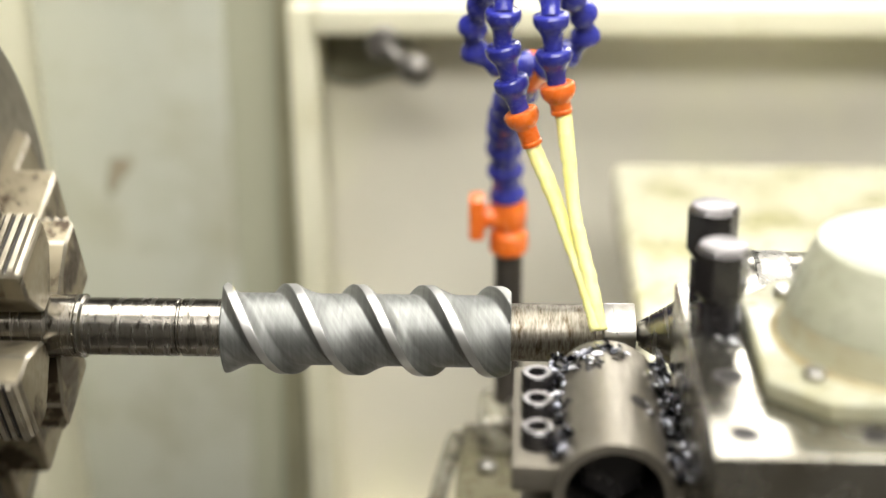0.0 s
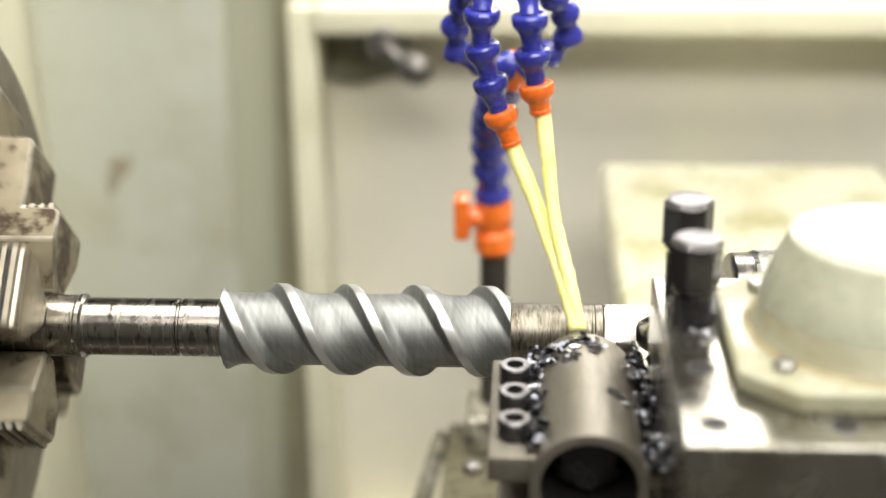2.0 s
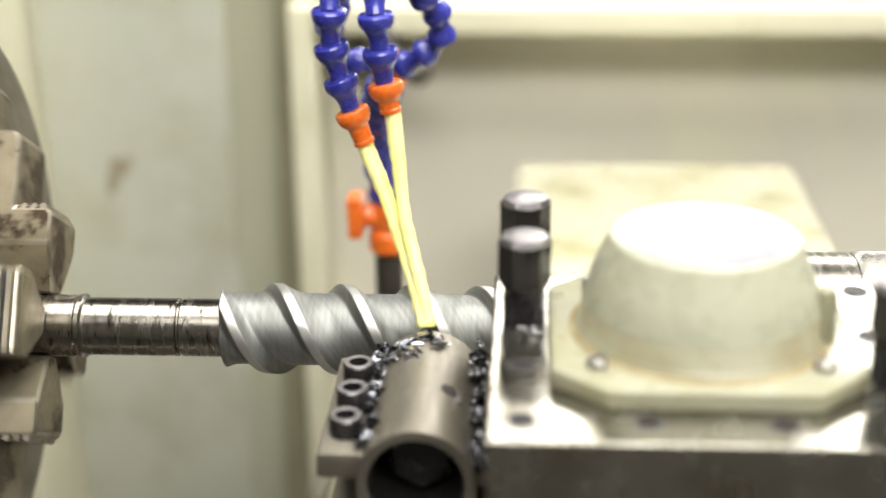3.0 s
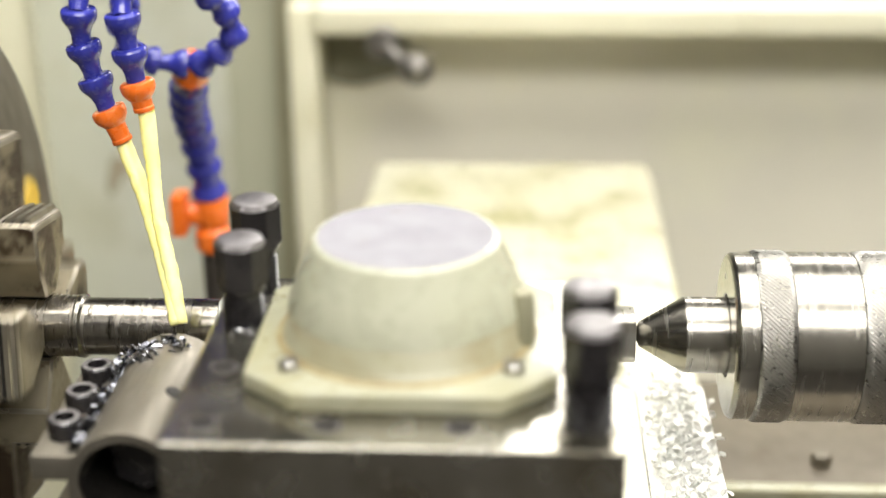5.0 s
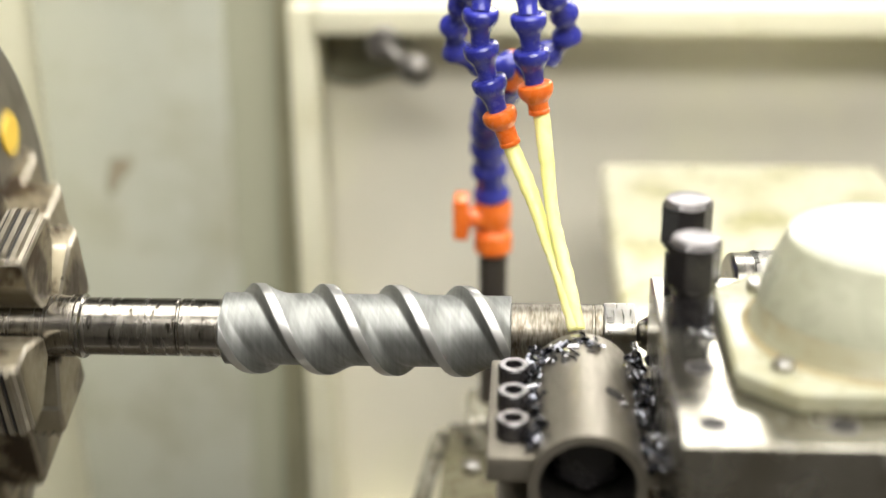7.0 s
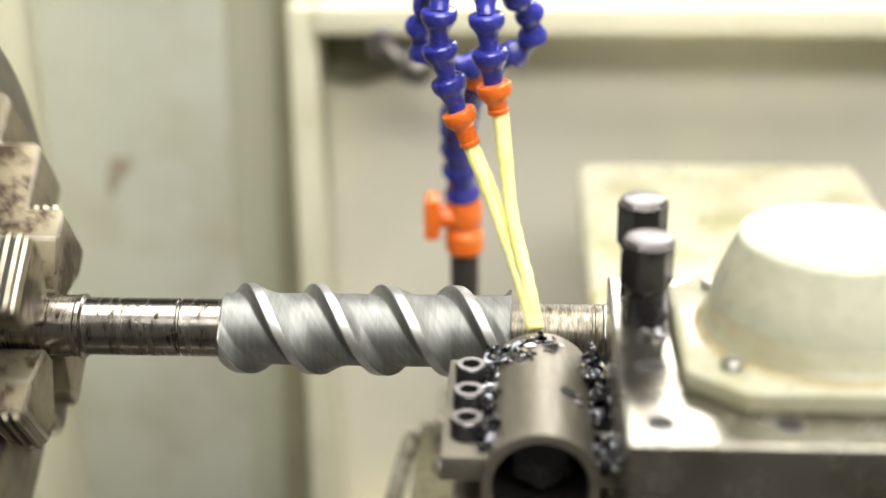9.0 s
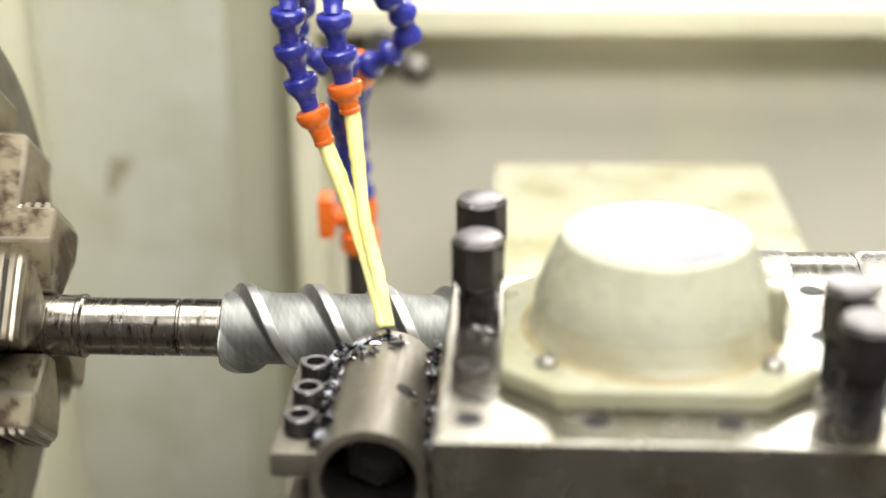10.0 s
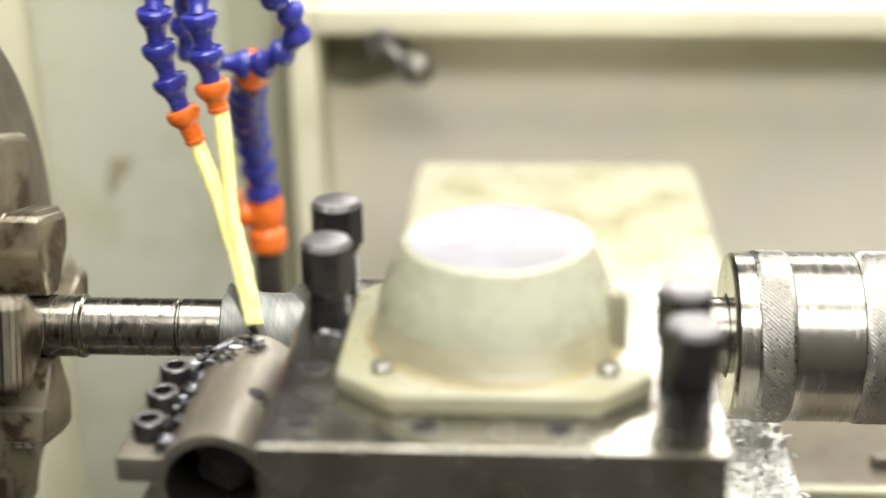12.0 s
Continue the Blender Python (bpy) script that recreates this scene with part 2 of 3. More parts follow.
def box(x0, x1, y0, y1, z0, z1, bevel=0.0, seg=2):
    bm = bmesh.new()
    bmesh.ops.create_cube(bm, size=1)
    for v in bm.verts:
        v.co = ((x0 + x1) / 2 + v.co.x * (x1 - x0), (y0 + y1) / 2 + v.co.y * (y1 - y0), (z0 + z1) / 2 + v.co.z * (z1 - z0))
    if bevel:
        bmesh.ops.bevel(bm, geom=bm.edges[:], offset=bevel, segments=seg, profile=0.6, affect="EDGES")
    return bm


def spin(profile, origin, axis, n=48, start=0.0, closed=True):
    """A turned shape: profile rows (along the axis, radius)."""
    bm = bmesh.new()
    axis = Vector(axis).normalized()
    side = axis.orthogonal().normalized()
    up = axis.cross(side)
    origin = Vector(origin)
    rings = []
    for s, r in profile:
        ring = []
        for i in range(n):
            a = start + 2 * math.pi * i / n
            ring.append(bm.verts.new(origin + axis * s + (side * math.cos(a) + up * math.sin(a)) * r))
        rings.append(ring)
    for a, b in zip(rings, rings[1:]):
        for i in range(n):
            bm.faces.new((a[i], a[(i + 1) % n], b[(i + 1) % n], b[i]))
    if closed:
        bm.faces.new(rings[0][::-1])
        bm.faces.new(rings[-1])
    return bm


def join(*bms):
    out = bmesh.new()
    for b in bms:
        me = bpy.data.meshes.new("part")
        b.to_mesh(me)
        out.from_mesh(me)
        b.free()
        bpy.data.meshes.remove(me)
    return out


def prism(outline, z0, z1, bevel=0.0, plane="xy"):
    """An outline drawn up from z0 to z1."""
    bm = bmesh.new()
    put = {"xy": lambda a, b, c: (a, b, c), "xz": lambda a, b, c: (a, c, b), "yz": lambda a, b, c: (c, a, b)}[plane]
    low = [bm.verts.new(put(a, b, z0)) for a, b in outline]
    high = [bm.verts.new(put(a, b, z1)) for a, b in outline]
    bm.faces.new(low[::-1])
    bm.faces.new(high)
    for i in range(len(outline)):
        j = (i + 1) % len(outline)
        bm.faces.new((low[i], low[j], high[j], high[i]))
    bmesh.ops.recalc_face_normals(bm, faces=bm.faces)
    if bevel:
        bmesh.ops.bevel(bm, geom=bm.edges[:], offset=bevel, segments=2, profile=0.6, affect="EDGES")
    return bm


def curve_points(knots, count):
    """Points at even steps along a smooth line through the knots."""
    k = [Vector(p) for p in knots]
    k = [2 * k[0] - k[1], *k, 2 * k[-1] - k[-2]]
    fine = []
    for i in range(1, len(k) - 2):
        for j in range(24):
            u = j / 24
            a, b, c, d = k[i - 1], k[i], k[i + 1], k[i + 2]
            fine.append(0.5 * (2 * b + (c - a) * u + (2 * a - 5 * b + 4 * c - d) * u * u + (3 * b - a - 3 * c + d) * u ** 3))
    fine.append(k[-2])
    lengths = [0.0]
    for a, b in zip(fine, fine[1:]):
        lengths.append(lengths[-1] + (b - a).length)
    out = []
    for i in range(count):
        want = lengths[-1] * i / (count - 1)
        j = max(0, min(len(fine) - 2, next((m for m, s in enumerate(lengths) if s >= want), len(fine) - 1) - 1))
        span = lengths[j + 1] - lengths[j] or 1
        out.append(fine[j].lerp(fine[j + 1], (want - lengths[j]) / span))
    return out, lengths[-1]


def sweep(points, radii, n=16, flat=1.0):
    bm = bmesh.new()
    rings = []
    side = None
    for i, p in enumerate(points):
        way = (points[min(i + 1, len(points) - 1)] - points[max(i - 1, 0)]).normalized()
        side = (side - way * side.dot(way)).normalized() if side else way.orthogonal().normalized()
        up = way.cross(side)
        rings.append([bm.verts.new(p + (side * math.cos(2 * math.pi * j / n) + up * math.sin(2 * math.pi * j / n) * flat) * radii[i]) for j in range(n)])
    for a, b in zip(rings, rings[1:]):
        for i in range(n):
            bm.faces.new((a[i], a[(i + 1) % n], b[(i + 1) % n], b[i]))
    bm.faces.new(rings[0][::-1])
    bm.faces.new(rings[-1])
    return bm


# ---------------------------------------------------------------- the workshop round the machine


def workshop():
    z0 = -AX
    solid("floor", box(-3.2, 3.6, -3.0, 3.2, z0 - 0.1, z0), M_FLOOR, "grey worn concrete workshop floor", "floor", "structure")
    # ceiling and walls are out of view, added to bounce light and be reflected
    solid("ceiling", box(-3.2, 3.6, -3.0, 3.2, 1.95, 2.05), M_WALL, "unseen plastered workshop ceiling, added for bounce and reflections", "ceiling", "structure")
    solid("wall_north", box(-3.2, 3.6, 3.2, 3.35, z0, 1.95), M_WALL, "unseen plastered workshop wall, added for bounce and reflections", "wall", "structure")
    solid("wall_south", box(-3.2, 3.6, -3.15, -3.0, z0, 1.95), M_WALL, "unseen plastered workshop wall, added for bounce and reflections", "wall", "structure")
    solid("wall_west", box(-3.35, -3.2, -3.0, 3.2, z0, 1.95), M_WALL, "unseen plastered workshop wall, added for bounce and reflections", "wall", "structure")
    solid("wall_east", box(3.6, 3.75, -3.0, 3.2, z0, 1.95), M_WALL, "unseen plastered workshop wall, added for bounce and reflections", "wall", "structure")
    # bodies for the added lamps; their diffusers also show in the steel
    for fx, fy, fz, fl, fb, _ in FIXTURES:
        z = fz - AX
        lamp = thing("added_light_panel", (fx, fy, z), "unseen white light panel with a lit diffuser, added to light the lathe", "light", "ceiling lights")
        part("housing", box(fx - fl / 2 - 0.03, fx + fl / 2 + 0.03, fy - fb / 2 - 0.03, fy + fb / 2 + 0.03, z + 0.005, z + 0.07, 0.008), M_FRAME, lamp)
        part("diffuser", box(fx - fl / 2, fx + fl / 2, fy - fb / 2, fy + fb / 2, z - 0.02, z + 0.005, 0.004), M_TUBEGLOW, lamp)
        if z + 0.07 < 1.9:
            for sx in (-0.4, 0.4):
                part("hanger_rod", spin([(0, 0.006), (1.95 - z - 0.07, 0.006)], (fx + sx * fl, fy, z + 0.07), (0, 0, 1), 10), M_LATCH, lamp)


def splash_guard():
    """The sheet-metal guard behind the lathe: a plain sheet, and a framed inset with a raised cream border."""
    y = 0.60
    guard = thing("splash_guard", (0.2, y, -0.75), "grey-green sheet metal splash guard with a raised cream border", "splash guard", "", "structure")
    part("sheet", box(-0.212, -0.040, y, y + 0.02, -0.75, 0.16, 0.004, 3), M_PANEL, guard)
    part("recessed_strip", box(-0.040, 0.021, y + 0.006, y + 0.02, -0.75, 0.16), M_STRIP, guard, "darker olive recessed strip")
    # dark wedge standing in for shade along the post, wider towards the bottom
    part("shade_strip", prism([(-0.016, -0.75), (0.021, -0.75), (0.021, 0.16), (0.012, 0.16)], y - 0.004, y + 0.0055, 0, "xz"), M_SHADE_AND_LUG, guard, "dark olive wedge painted for the shaded gap beside the border")
    part("inset_panel", box(0.021, 1.10, y + 0.034, y + 0.05, -0.75, 0.16), M_INSET, guard, "grey-beige stained inset sheet")
    part("border_post", box(0.0215, 0.047, y - 0.026, y + 0.034, -0.70, 0.035, 0.007, 3), M_FRAME, guard, "cream painted border post")
    part("border_rail", box(0.047, 1.10, y - 0.034, y + 0.034, 0.0095, 0.037, 0.007, 3), M_FRAME, guard, "cream painted top border rail")
    part("border_sill", box(0.047, 1.10, y - 0.03, y + 0.034, -0.522, -0.497, 0.006, 3), M_FRAME, guard, "cream painted bottom border rail")
    part("upper_sheet", box(0.021, 1.10, y - 0.004, y + 0.012, 0.035, 0.16, 0.002), M_PANEL, guard)
    plate = prism([(0.046, -0.043), (0.060, -0.049), (0.078, -0.051), (0.098, -0.045), (0.122, -0.038), (0.124, 0.009), (0.046, 0.009)], -y - 0.0335, -y - 0.026, 0.002)
    bmesh.ops.rotate(plate, verts=plate.verts, cent=(0, 0, 0), matrix=Matrix.Rotation(radians(90), 3, "X"))
    part("lock_plate", plate, M_OLIVE, guard, "dark olive lock plate behind the latch")
    latch = thing("door_latch", (0.11, 0.57, 0.0), "dull grey turn latch on the cream border", "latch")
    part("boss", spin([(0, 0.014), (0.012, 0.016), (0.016, 0.013)], (0.108, 0.566, 0.006), (0, -1, 0), 24), M_LATCH, latch)
    part("lever", sweep([Vector(p) for p in ((0.108, 0.552, 0.006), (0.118, 0.549, -0.003), (0.132, 0.545, -0.010))], [0.0085, 0.0062, 0.0062], 14), M_LATCH, latch)
    part("knob", spin([(-0.014, 0.005), (-0.011, 0.011), (0, 0.0145), (0.010, 0.011), (0.013, 0.005)], (0.137, 0.541, -0.012), (0.4, -0.6, -0.3), 24), M_LATCH, latch)
    smear = bmesh.new()
    rows = []
    for i in range(14):
        a = 2 * math.pi * i / 14
        r = 1 + 0.25 * math.sin(3 * a) + 0.15 * math.cos(5 * a)
        u, w = 0.010 * r * math.cos(a), 0.019 * r * math.sin(a)
        rows.append(smear.verts.new((-0.148 + u + 0.45 * w, y - 0.0008, -0.128 + w)))
    smear.faces.new(rows)
    part("rust_smear", smear, M_RUST, guard, "brown rust smear")
    head = thing("headstock_cover", (-0.30, 0.55, -0.75), "cream painted headstock cover casting", "machine cover")
    part("casing", box(-0.62, -0.243, 0.50, 0.72, -0.75, 0.22, 0.015, 3), M_FRAME, head)
    part("corner_trim", box(-0.2425, -0.219, 0.496, 0.72, -0.75, 0.222, 0.009, 3), M_FRAME, head, "rounded cream corner trim")


def lathe_bed():
    bed = thing("lathe_bed", (0.3, 0.0, -0.62), "brownish oily cast iron lathe bed with two ways", "lathe bed")
    part("casting", box(-0.5, 1.3, -0.16, 0.14, -0.62, -0.235, 0.01), M_BED, bed)
    part("front_way", prism([(-0.15, -0.235), (-0.10, -0.235), (-0.112, -0.215), (-0.138, -0.215)], -0.5, 1.3, 0, "yz"), M_GROUND, bed, "ground front way")
    part("rear_way", box(-0.5, 1.3, 0.08, 0.13, -0.235, -0.215, 0.002), M_GROUND, bed, "ground rear way")
    stand = thing("machine_stand", (0.3, 0.0, -AX), "dark painted machine stand under the bed", "machine base")
    part("cabinet", box(-0.6, 1.3, -0.2, 0.3, -AX, -0.62, 0.01), M_BED, stand)


def tailstock():
    """The tailstock foot and the heavy live centre that holds the shaft's free end."""
    foot = thing("tailstock", (0.87, 0.0, -0.214), "grey-brown tailstock casting on the bed", "tailstock")
    part("foot", box(0.745, 1.05, -0.14, 0.14, -0.214, -0.140, 0.006), M_BED, foot, "oily brown tailstock foot")
    part("barrel_housing", box(0.745, 1.05, -0.075, 0.075, -0.15, 0.075, 0.03, 4), M_FRAME, foot, "cream painted barrel housing")
    live = thing("live_centre", (0.40, 0.0, -0.043), "bright heavy-duty live centre with knurled rings", "live centre")
    part("point", spin([(0.2862, 0.0030), (0.2875, 0.0062), (0.3085, 0.0184), (0.3095, 0.0188), (0.3330, 0.0188)], (0, 0, 0), (1, 0, 0), 72), M_BRIGHT, live, "polished sixty-degree point", 12)
    part("nose_ring", spin([(0.3312, 0.0205), (0.3300, 0.0210), (0.3300, 0.0385), (0.3306, 0.0400), (0.3322, 0.0410), (0.3410, 0.0412), (0.3412, 0.0405)], (0, 0, 0), (1, 0, 0), 96), M_BRIGHT, live, "", 12)
    part("seal", spin([(0.3306, 0.0189), (0.3306, 0.0203), (0.331, 0.0206)], (0, 0, 0), (1, 0, 0), 64), M_BLACK_GAP, live, "dark seal round the point")
    part("sleeve", spin([(0.3578, 0.0408), (0.3582, 0.0416), (0.3892, 0.0416), (0.3898, 0.0408)], (0, 0, 0), (1, 0, 0), 96), M_BRIGHT, live, "", 12)
    part("rear_sleeve", spin([(0.4180, 0.0408), (0.4186, 0.0416), (0.470, 0.0416), (0.475, 0.030), (0.52, 0.026), (0.745, 0.026)], (0, 0, 0), (1, 0, 0), 96), M_BRIGHT, live, "", 12)
    for a, b in ((0.3412, 0.3580), (0.3898, 0.4182)):
        part("knurled_ring", knurl(a, b, 0.0422), M_KNURL, live, "diagonally knurled steel ring", 80)


def knurl(x0, x1, radius, teeth=120):
    bm = bmesh.new()
    n, rows = teeth * 6, 64
    grid = []
    for i in range(rows + 1):
        x = x0 + (x1 - x0) * i / rows
        edge = min(1.0, 8.0 * min(i, rows - i) / rows)
        ring = []
        for j in range(n):
            a = 2 * math.pi * j / n
            w = math.cos(teeth * a + 2 * math.pi * (x - x0) / 0.0023)
            r = radius - 0.0007 * (1 - edge) + 0.00030 * w * edge
            ring.append(bm.verts.new((x, -r * math.cos(a), r * math.sin(a))))
        grid.append(ring)
    for p, q in zip(grid, grid[1:]):
        for j in range(n):
            bm.faces.new((p[j], p[(j + 1) % n], q[(j + 1) % n], q[j]))
    bm.faces.new(grid[0])
    bm.faces.new(grid[-1])
    return bm


# ---------------------------------------------------------------- what turns with the spindle


def chuck():
    """A four-jaw chuck with stepped, toothed jaws."""
    ob = thing("four_jaw_chuck", (0, 0, 0), "oily four-jaw lathe chuck gripping the steel shaft", "chuck")
    face = -0.056
    part("body", spin([(-0.16, 0.14), (-0.155, 0.156), (face - 0.006, 0.160), (face - 0.001, 0.158), (face, 0.153), (face, 0.03)], (0, 0, 0), (1, 0, 0), 128), M_CHUCK, ob)
    part("bore", spin([(-0.15, 0.028), (face + 0.0015, 0.029)], (0, 0, 0), (1, 0, 0), 48), M_BLACK_GAP, ob)
    mark = spin([(0, 0.012), (0.0015, 0.0115)], (face, 0.119, 0.029), (1, 0, 0), 20)
    a = radians(-OMEGA * 8.88)
    bmesh.ops.rotate(mark, verts=mark.verts, cent=(0, 0, 0), matrix=Matrix.Rotation(a, 3, "X"))
    part("paint_mark", mark, M_YELLOW, ob, "yellow paint mark on the face")
    for k in range(4):
        turn = Matrix.Rotation(radians(-(68.0 + 90 * k)), 3, "X")

        def placed(bm):
            bmesh.ops.rotate(bm, verts=bm.verts, cent=(0, 0, 0), matrix=turn)
            return bm
        # profile in axial length and radius; the jaw points towards -y before it is turned
        half = 0.0205
        outline = [(-0.0066, 0.0157), (-0.0056, 0.0400), (-0.0056, 0.0545), (-0.0080, 0.0570), (-0.0245, 0.0570), (-0.0245, 0.094), (-0.027, 0.097), (-0.0470, 0.097), (-0.0470, 0.126), (-0.055, 0.130), (-0.072, 0.130), (-0.072, 0.0157)]
        bm = bmesh.new()
        lo = [bm.verts.new((x, -r, -(half if r > 0.036 else 0.0062))) for x, r in outline]
        hi = [bm.verts.new((x, -r, (half if r > 0.036 else 0.0062))) for x, r in outline]
        wl = [bm.verts.new((x, -0.039, -half)) for x in (-0.0056, -0.072)]
        wh = [bm.verts.new((x, -0.039, half)) for x in (-0.0056, -0.072)]
        side_l = [lo[0], wl[0], *lo[1:-1], wl[1], lo[-1]]
        side_h = [hi[0], wh[0], *hi[1:-1], wh[1], hi[-1]]
        bm.faces.new([wl[0], *lo[1:-1], wl[1]])
        bm.faces.new([wh[0], *hi[1:-1], wh[1]][::-1])
        bm.faces.new([lo[0], wl[0], wl[1], lo[-1]])
        bm.faces.new([hi[0], wh[0], wh[1], hi[-1]][::-1])
        for i in range(len(side_l)):
            j = (i + 1) % len(side_l)
            bm.faces.new((side_l[i], side_h[i], side_h[j], side_l[j]))
        bmesh.ops.recalc_face_normals(bm, faces=bm.faces)
        made = bmesh.ops.bevel(bm, geom=[e for e in bm.edges if e.calc_face_angle(0) > 0.5], offset=0.0015, segments=1, profile=0.6, affect="EDGES")
        for f in made["faces"]:
            f.material_index = 1
        jaw = part("jaw", placed(bm), M_JAW, ob, "stepped hardened jaw")
        jaw.data.materials.append(M_JAW_EDGE)
        # gripping teeth across the outward step
        for x in (-0.0105, -0.0156, -0.0207):
            tooth = prism([(x - 0.0019, 0.0560), (x - 0.0012, 0.0592), (x + 0.0012, 0.0592), (x + 0.0019, 0.0560)], -0.0195, 0.0195)
            for v in tooth.verts:
                v.co = (v.co.x, -v.co.y, v.co.z)
            part("tooth", placed(tooth), M_JAW_EDGE, jaw, "bright worn gripping tooth")
        for x in (-0.0131, -0.0182, -0.0229):
            part("groove", placed(box(x - 0.0010, x + 0.0010, -0.0576, -0.0560, -0.0195, 0.0195)), M_BLACK_GAP, jaw, "near-black groove between the teeth")
    return ob


def flight_radius(u):
    """Radius of the two-start screw over one lead (0 to 1): two crests of unlike flanks."""
    root, crest = 0.0180, 0.0228
    best = root
    for centre, left, right in ((0.0, 0.070, 0.085), (0.5, 0.065, 0.190)):
        d = (u - centre + 0.5) % 1.0 - 0.5
        flat = 0.038
        if abs(d) <= flat:
            h = 1.0
        elif d < 0:
            h = max(0.0, 1 - (-d - flat) / left)
            h = h ** 1.5
        else:
            h = max(0.0, 1 - (d - flat) / right)
            h = h ** (1.5 if right < 0.1 else 1.7)
        best = max(best, root + (crest - root) * h)
    return best


def workpiece():
    """The shaft with its screw section, turned and milled from one bar."""
    ob = thing("screw_shaft", (0, 0, 0), "bright steel extruder screw shaft held between chuck and live centre", "screw shaft")
    part("gripped_end", spin([(-0.10, 0.0155), (0.0065, 0.0157)], (0, 0, 0), (1, 0, 0), 96), M_TURNED, ob, "", 12)
    part("collar", spin([(0.0065, 0.0158), (0.0075, 0.0163), (0.0095, 0.0163), (0.0106, 0.0150)], (0, 0, 0), (1, 0, 0), 80), M_BRIGHT, ob, "bright chamfered collar")
    part("journal", spin([(0.0104, 0.0146), (0.0575, 0.0146), (0.0580, 0.0143), (0.0583, 0.0137), (0.0592, 0.0137), (0.0595, 0.0143), (0.060, 0.0146), (0.082, 0.0146)],
                         (0, 0, 0), (1, 0, 0), 96), M_TURNED, ob, "bright journal with dark specks and a relief groove", 12)
    x0, x1, nx, na = 0.0810, 0.2246, 640, 160
    bm = bmesh.new()
    rings = []
    for i in range(nx + 1):
        x = x0 + (x1 - x0) * i / nx
        ring = []
        for j in range(na):
            phi = 2 * math.pi * j / na
            u = (x - 0.0319) / LEAD + phi / (2 * math.pi)
            r = flight_radius(u % 1.0)
            edge = min(i, nx - i) * (x1 - x0) / nx
            if edge < 0.0006:
                r -= (0.0006 - edge) * 0.8
            ring.append(bm.verts.new((x, -r * math.cos(phi), r * math.sin(phi))))
        rings.append(ring)
    uv = bm.loops.layers.uv.new("helix")
    for i, (a, b) in enumerate(zip(rings, rings[1:])):
        for j in range(na):
            f = bm.faces.new((a[j], a[(j + 1) % na], b[(j + 1) % na], b[j]))
            for loop, (di, dj) in zip(f.loops, ((0, 0), (0, 1), (1, 1), (1, 0))):
                turn = (j + dj) / na
                loop[uv].uv = ((x1 - x0) * (i + di) / nx / LEAD + turn, turn)
    bm.faces.new(rings[0])
    bm.faces.new(rings[-1])
    for f in bm.faces:
        if len(f.verts) == 4 and min(math.hypot(v.co.y, v.co.z) for v in f.verts) > 0.0226:
            f.material_index = 1
    screw = part("screw_section", bm, M_SCREW, ob, "milled two-start screw section with bright crests", 38)
    screw.data.materials.append(M_CREST)
    part("rough_end", spin([(0.2240, 0.0144), (0.2640, 0.0144), (0.2644, 0.0138), (0.2654, 0.0138), (0.2658, 0.0144), (0.2692, 0.0144), (0.2700, 0.0136)], (0, 0, 0), (1, 0, 0), 80),
         M_ROUGH_SHAFT, ob, "coarsely turned oily end", 12)
    sq = 0.0122
    bm = prism([(sq, -sq + 0.003), (sq, sq - 0.003), (sq - 0.003, sq), (-sq + 0.003, sq), (-sq, sq - 0.003), (-sq, -sq + 0.003), (-sq + 0.003, -sq), (sq - 0.003, -sq)], 0.2698, 0.2855, 0.0012, "yz")
    bmesh.ops.rotate(bm, verts=bm.verts, cent=(0, 0, 0), matrix=Matrix.Rotation(radians(20), 3, "X"))
    part("square_end", bm, M_GROUND, ob, "squared drive end")
    return ob


# ---------------------------------------------------------------- what rides on the saddle


def saddle():
    ob = thing("saddle", (0.40, 0.12, -0.214), "wet yellowish cast saddle on the bed", "lathe saddle")
    part("rear_table", box(0.304, 0.537, 0.10, 0.515, -0.130, -0.085, 0.010, 3), M_SADDLE, ob, "wet yellowed rear table")
    part("apron_top", box(0.23, 0.5375, -0.26, 0.10, -0.214, -0.150, 0.006), M_BED, ob)
    part("rear_wing", box(0.22, 0.5375, 0.10, 0.30, -0.240, -0.205, 0.004), M_BED, ob)
    part("side_ledge", box(0.538, 0.720, -0.14, 0.260, -0.2135, -0.158, 0.006), M_LEDGE, ob, "oily brown ledge of the saddle")
    part("ledge_rim", box(0.545, 0.720, 0.100, 0.112, -0.1585, -0.150, 0.003), M_FLANGE, ob, "worn cream rim on the ledge")
    part("ledge_nut", spin([(0, 0.0062), (0.007, 0.0062), (0.0082, 0.0050)], (0.618, 0.146, -0.1585), (0, 0, 1), 6), M_TUBE, ob, "hexagon clamp nut")
    part("pipe_bracket", box(0.186, 0.300, 0.165, 0.272, -0.2335, -0.2030, 0.004, 2), M_BRACKET, ob, "wet olive-brown pipe bracket")
    part("pipe_socket", box(0.200, 0.238, 0.225, 0.275, -0.2035, -0.1740, 0.007, 3), M_CHIPPY, ob, "chip-covered pipe socket")
    part("bracket_lever", sweep(curve_points([(0.170, 0.190, -0.2330), (0.176, 0.200, -0.2100), (0.184, 0.212, -0.1860), (0.188, 0.216, -0.1800)], 16)[0], [0.0062] * 16, 12), M_CHIPPY, ob, "slanting steel lever")
    part("socket_screw", spin([(0, 0.0080), (0.008, 0.0080), (0.010, 0.0060)], (0.228, 0.236, -0.1745), (0, 0, 1), 20), M_GROUND, ob)
    part("bracket_screw", spin([(0, 0.0070), (0.006, 0.0070), (0.008, 0.0050)], (0.207, 0.205, -0.2030), (0, 0, 1), 20), M_GROUND, ob)
    return ob


